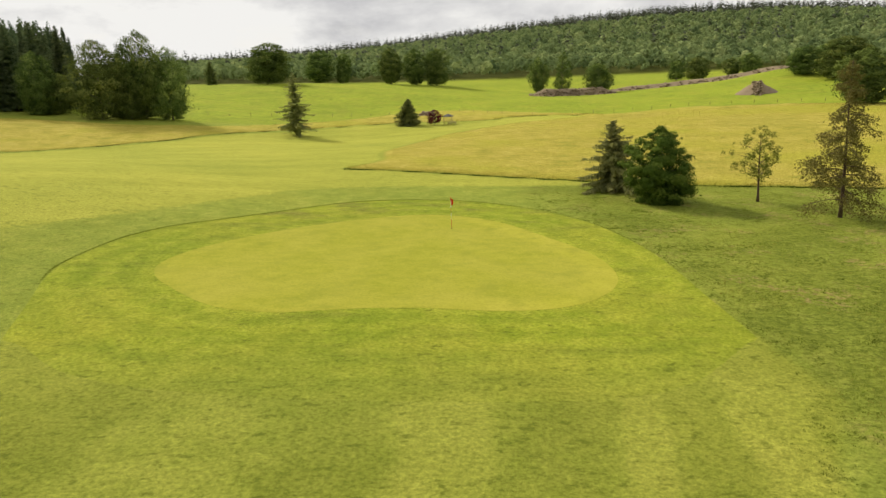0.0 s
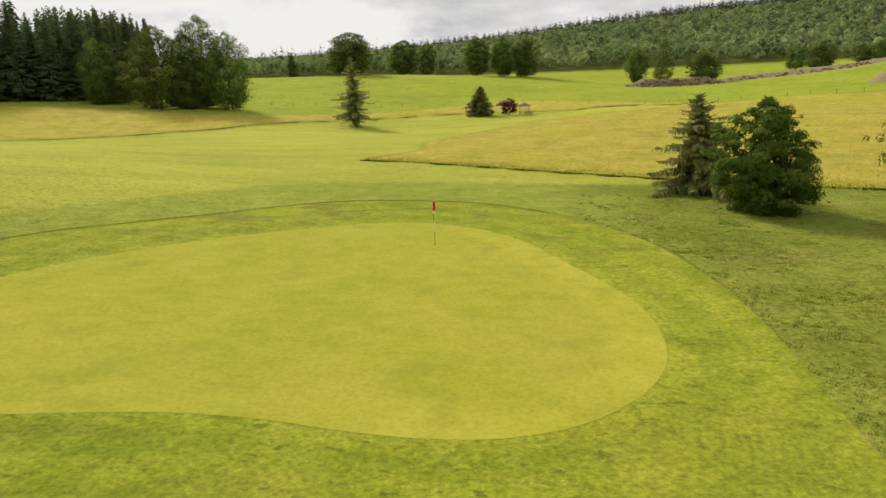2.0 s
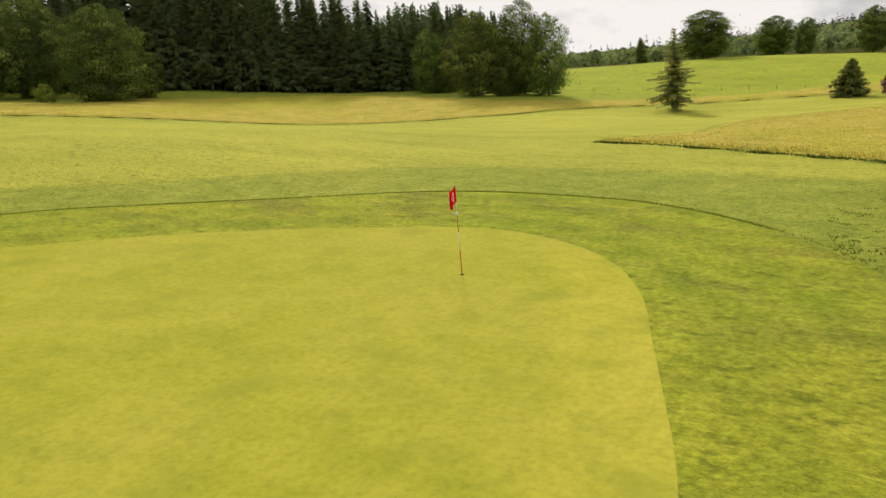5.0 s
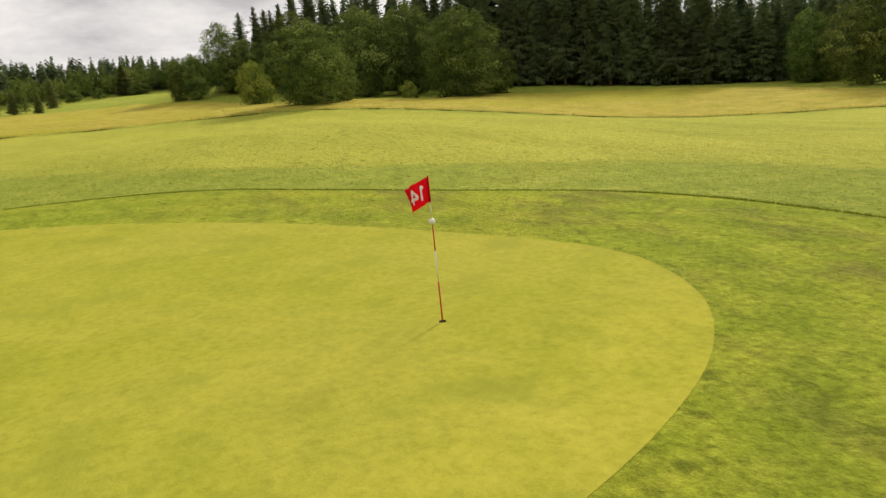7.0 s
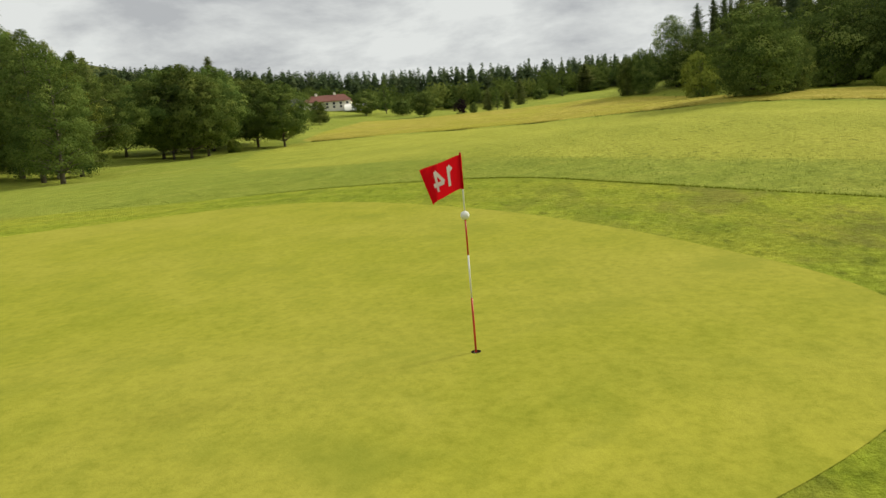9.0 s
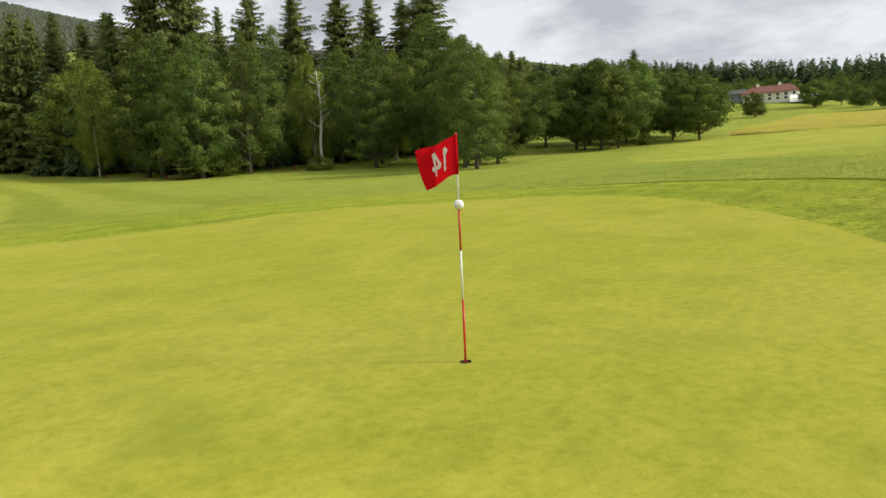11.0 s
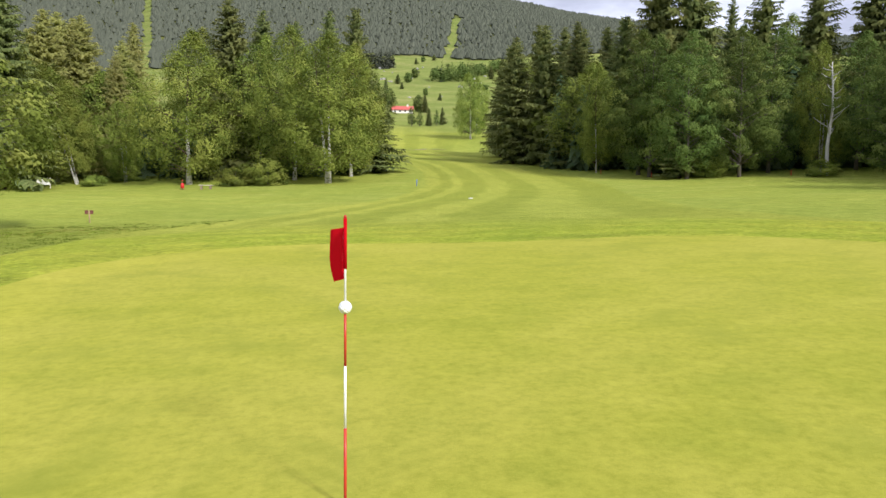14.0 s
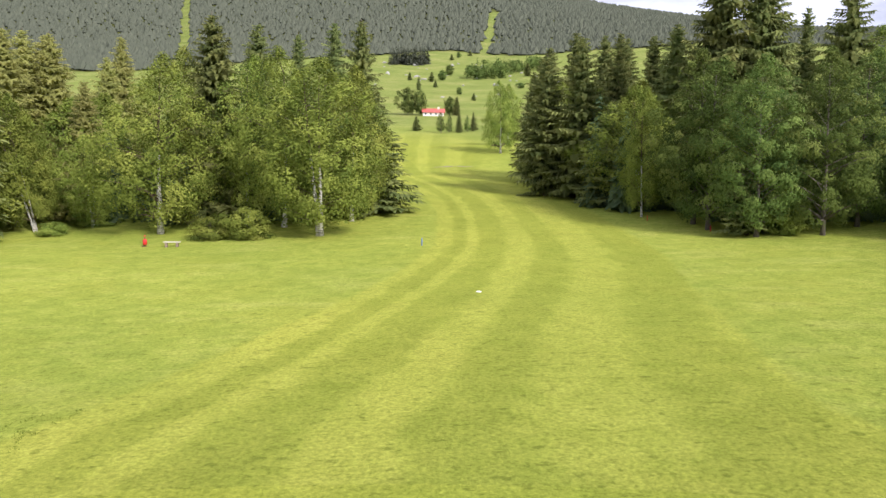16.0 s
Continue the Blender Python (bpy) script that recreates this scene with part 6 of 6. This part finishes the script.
def stake(x, y, mat, label, h=0.7):
    t = thing("stake", pose(x, y, ground_at(x, y)), label, "stake")
    part("shaft", tube(bmesh.new(), [(0, 0, -0.1), (0, 0, h - 0.06), (0, 0, h)], [0.045, 0.045, 0.015], 8), mat, t)


shelter(0.0, 116.6)
picnic_table(0.9, 114.9, 20)
bench(22.6, -73.6, 8)
ball_washer(25.3, -74.1)
tee_sign(42.4, -78.3, 20)
signpost(17.3, -34.2, 15)
m = thing("distance_marker", pose(-4.8, -52.5, ground_at(-4.8, -52.5)), "flat white distance marker disc set in the fairway", "marker")
part("disc", tube(bmesh.new(), [(0, 0, -0.05), (0, 0, 0.03), (0, 0, 0.045)], [0.17, 0.17, 0.14], 20), WHITE_PAINT, m)
stake(-0.4, -71.7, BLUE, "small blue distance stake in the mown grass")
for sx, sy in ((-27.8, -77.5), (-30.9, -75.6), (-41.5, -72), (-24, -85.9)):
    stake(sx, sy, BOX_RED, "short red hazard stake at the wood's edge", 0.6)

# fence posts along the pasture
FENCE = np.array([(-58, 128), (-30, 136), (4, 150), (22, 132), (38, 128), (60, 133), (80, 122), (98, 108)])
fence = thing("pasture_fence", pose(0, 0, 0), "line of thin weathered posts along the pasture", "fence")
post_mesh = bpy.data.meshes.new("post")
bm = tube(bmesh.new(), [(0, 0, -0.2), (0, 0, 0.8), (0, 0, 0.88)], [0.05, 0.045, 0.02], 6)
bm.to_mesh(post_mesh)
bm.free()
post_mesh.materials.append(WOOD)
run = np.hypot(*np.diff(FENCE, axis=0).T)
for d in np.arange(0, run.sum(), 5.0):
    i = min(int(np.searchsorted(np.cumsum(run), d)), len(run) - 1)
    f = 1 - (np.cumsum(run)[i] - d) / run[i]
    fx, fy = FENCE[i] + (FENCE[i + 1] - FENCE[i]) * f
    p = part("post", post_mesh, None, fence)
    p.matrix_basis = pose(fx, fy, ground_at(fx, fy), random.uniform(-4, 4), random.uniform(-4, 4), 0)

# ---- buildings ----
WALL = paint("white_render", (0.74, 0.70, 0.62), 0.85, 0.1)
GREY_WALL = paint("grey_cladding", (0.20, 0.22, 0.25), 0.8, 0.12)
TILES = paint("brown_red_tiles", (0.21, 0.085, 0.065), 0.75, 0.3)
RED_ROOF = paint("red_sheet_roof", (0.50, 0.11, 0.09), 0.6, 0.12)
PANE = paint("dark_window_glass", (0.02, 0.024, 0.03), 0.1, 0.2)
TENT = paint("white_canvas", (0.78, 0.77, 0.75), 0.7, 0.05)


def gable_roof(lx, ly, eave, ridge, over, hip=0.0):
    """A roof with its thickness, ridge along x."""
    bm = bmesh.new()
    for dz in (0.0, 0.22):
        c = [bm.verts.new(p) for p in ((-lx / 2 - over, -ly / 2 - over, eave + dz), (lx / 2 + over, -ly / 2 - over, eave + dz), (lx / 2 + over, ly / 2 + over, eave + dz), (-lx / 2 - over, ly / 2 + over, eave + dz),
            (-lx / 2 - over + hip, 0, ridge + dz), (lx / 2 + over - hip, 0, ridge + dz))]
        faces = ((0, 1, 5, 4), (2, 3, 4, 5), (1, 2, 5), (3, 0, 4))
        for q in faces:
            bm.faces.new([c[k] for k in (q if dz else q[::-1])])
        if dz:
            for k in range(4):
                bm.faces.new((low[k], low[(k + 1) % 4], c[(k + 1) % 4], c[k]))
        low = c
    return bm


def house(name, x, y, turn, lx, ly, eave, ridge, hip, roof_mat, wall_mat, windows, label, chimneys=1):
    t = thing(name, pose(x, y, ground_at(x, y) - 0.3, 0, 0, turn), label, "house")
    bm = bmesh.new()
    block(bm, -lx / 2, -ly / 2, -0.5, lx / 2, ly / 2, eave + 0.05)
    if not hip:
        for s in (-1, 1):
            tri = [bm.verts.new((s * (lx / 2 - 0.02), -ly / 2, eave)), bm.verts.new((s * (lx / 2 - 0.02), ly / 2, eave)), bm.verts.new((s * (lx / 2 - 0.02), 0, ridge - 0.05))]
            bm.faces.new(tri if s > 0 else tri[::-1])
    part("wall", bm, wall_mat, t)
    roof = part("roof", gable_roof(lx, ly, eave, ridge, 0.5, hip), roof_mat, t)
    for k in range(chimneys):
        cx = -lx * 0.25 + k * lx * 0.4
        part("chimney", block(bmesh.new(), cx - 0.4, -0.4, ridge - 0.8, cx + 0.4, 0.4, ridge + 1.0, 0.03), wall_mat, roof)
    for side in (-1, 1):
        for row, z in enumerate(windows[1]):
            for k in range(windows[0]):
                wx = -lx / 2 + (k + 0.5) * lx / windows[0]
                w = part("window", block(bmesh.new(), wx - 0.5, side * ly / 2 - 0.06, z, wx + 0.5, side * ly / 2 + 0.06, z + 0.95, 0.01), WALL, t)
                part("pane", block(bmesh.new(), wx - 0.42, side * ly / 2 - 0.075, z + 0.08, wx + 0.42, side * ly / 2 + 0.075, z + 0.87), PANE, w)
    return t


house("farmhouse", -241, -97.6, 106, 17, 8.6, 2.9, 5.5, 3.0, TILES, WALL, (7, (0.55, 1.75)), "long white farmhouse with a red-brown tiled hip roof", 2)
house("barn", -240.6, -108.9, 106, 4.6, 7, 2.7, 4.4, 0, GREY_ROOF, GREY_WALL, (2, (1.0,)), "grey clad barn joined to the white farmhouse", 0)
house("hillside_house", 7.4, -352.1, 3, 9.9, 5.0, 1.5, 3.4, 0, RED_ROOF, WALL, (4, (0.45,)), "small white house with a bright red roof", 1)


def marquee(x, y, turn):
    t = thing("marquee", pose(x, y, ground_at(x, y), 0, 0, turn), "white canvas marquee beside the farmhouse", "tent")
    bm = bmesh.new()
    n = 10
    rows = []
    for s in (-1, 1):
        rows.append([bm.verts.new((s * 4.0, 2.6 * math.cos(math.pi * k / n), 0.4 + 2.4 * math.sin(math.pi * k / n))) for k in range(n + 1)])
    for k in range(n):
        bm.faces.new((rows[0][k], rows[1][k], rows[1][k + 1], rows[0][k + 1])).smooth = True
    bm.faces.new(rows[0][::-1])
    bm.faces.new(rows[1])
    part("canopy", bm, TENT, t)
    for sx in (-1, 1):
        for sy in (-1, 1):
            part("leg", tube(bmesh.new(), [(sx * 3.9, sy * 2.5, -0.2), (sx * 3.9, sy * 2.5, 0.5)], [0.06, 0.06], 6), TENT, t)


marquee(-238, -86.0, 106)

# sandy track across the far fairway
SAND = stone_material("pale_sand", (0.17, 0.17, 0.06), (0.30, 0.26, 0.15))
v, fs = [], []
for k in range(24):
    f = k / 23
    tx, ty = -7.3 + 9 * f, -164 - 1.5 * math.sin(3 * f)
    w = 0.15 + 0.8 * math.sin(math.pi * f) ** 2 * (0.6 + 0.5 * math.sin(11 * f)) + 0.1 * math.sin(23 * f)
    for s in (-1, 1):
        v.append((tx, ty + s * w, ground_at(tx, ty + s * w) + 0.07))
fs = [(2 * k, 2 * k + 2, 2 * k + 3, 2 * k + 1) for k in range(23)]
tagged(new("sandy_track", raw_mesh("sandy_track", v, fs, SAND, True)), "pale sandy track across the fairway", "path", kind="structure")
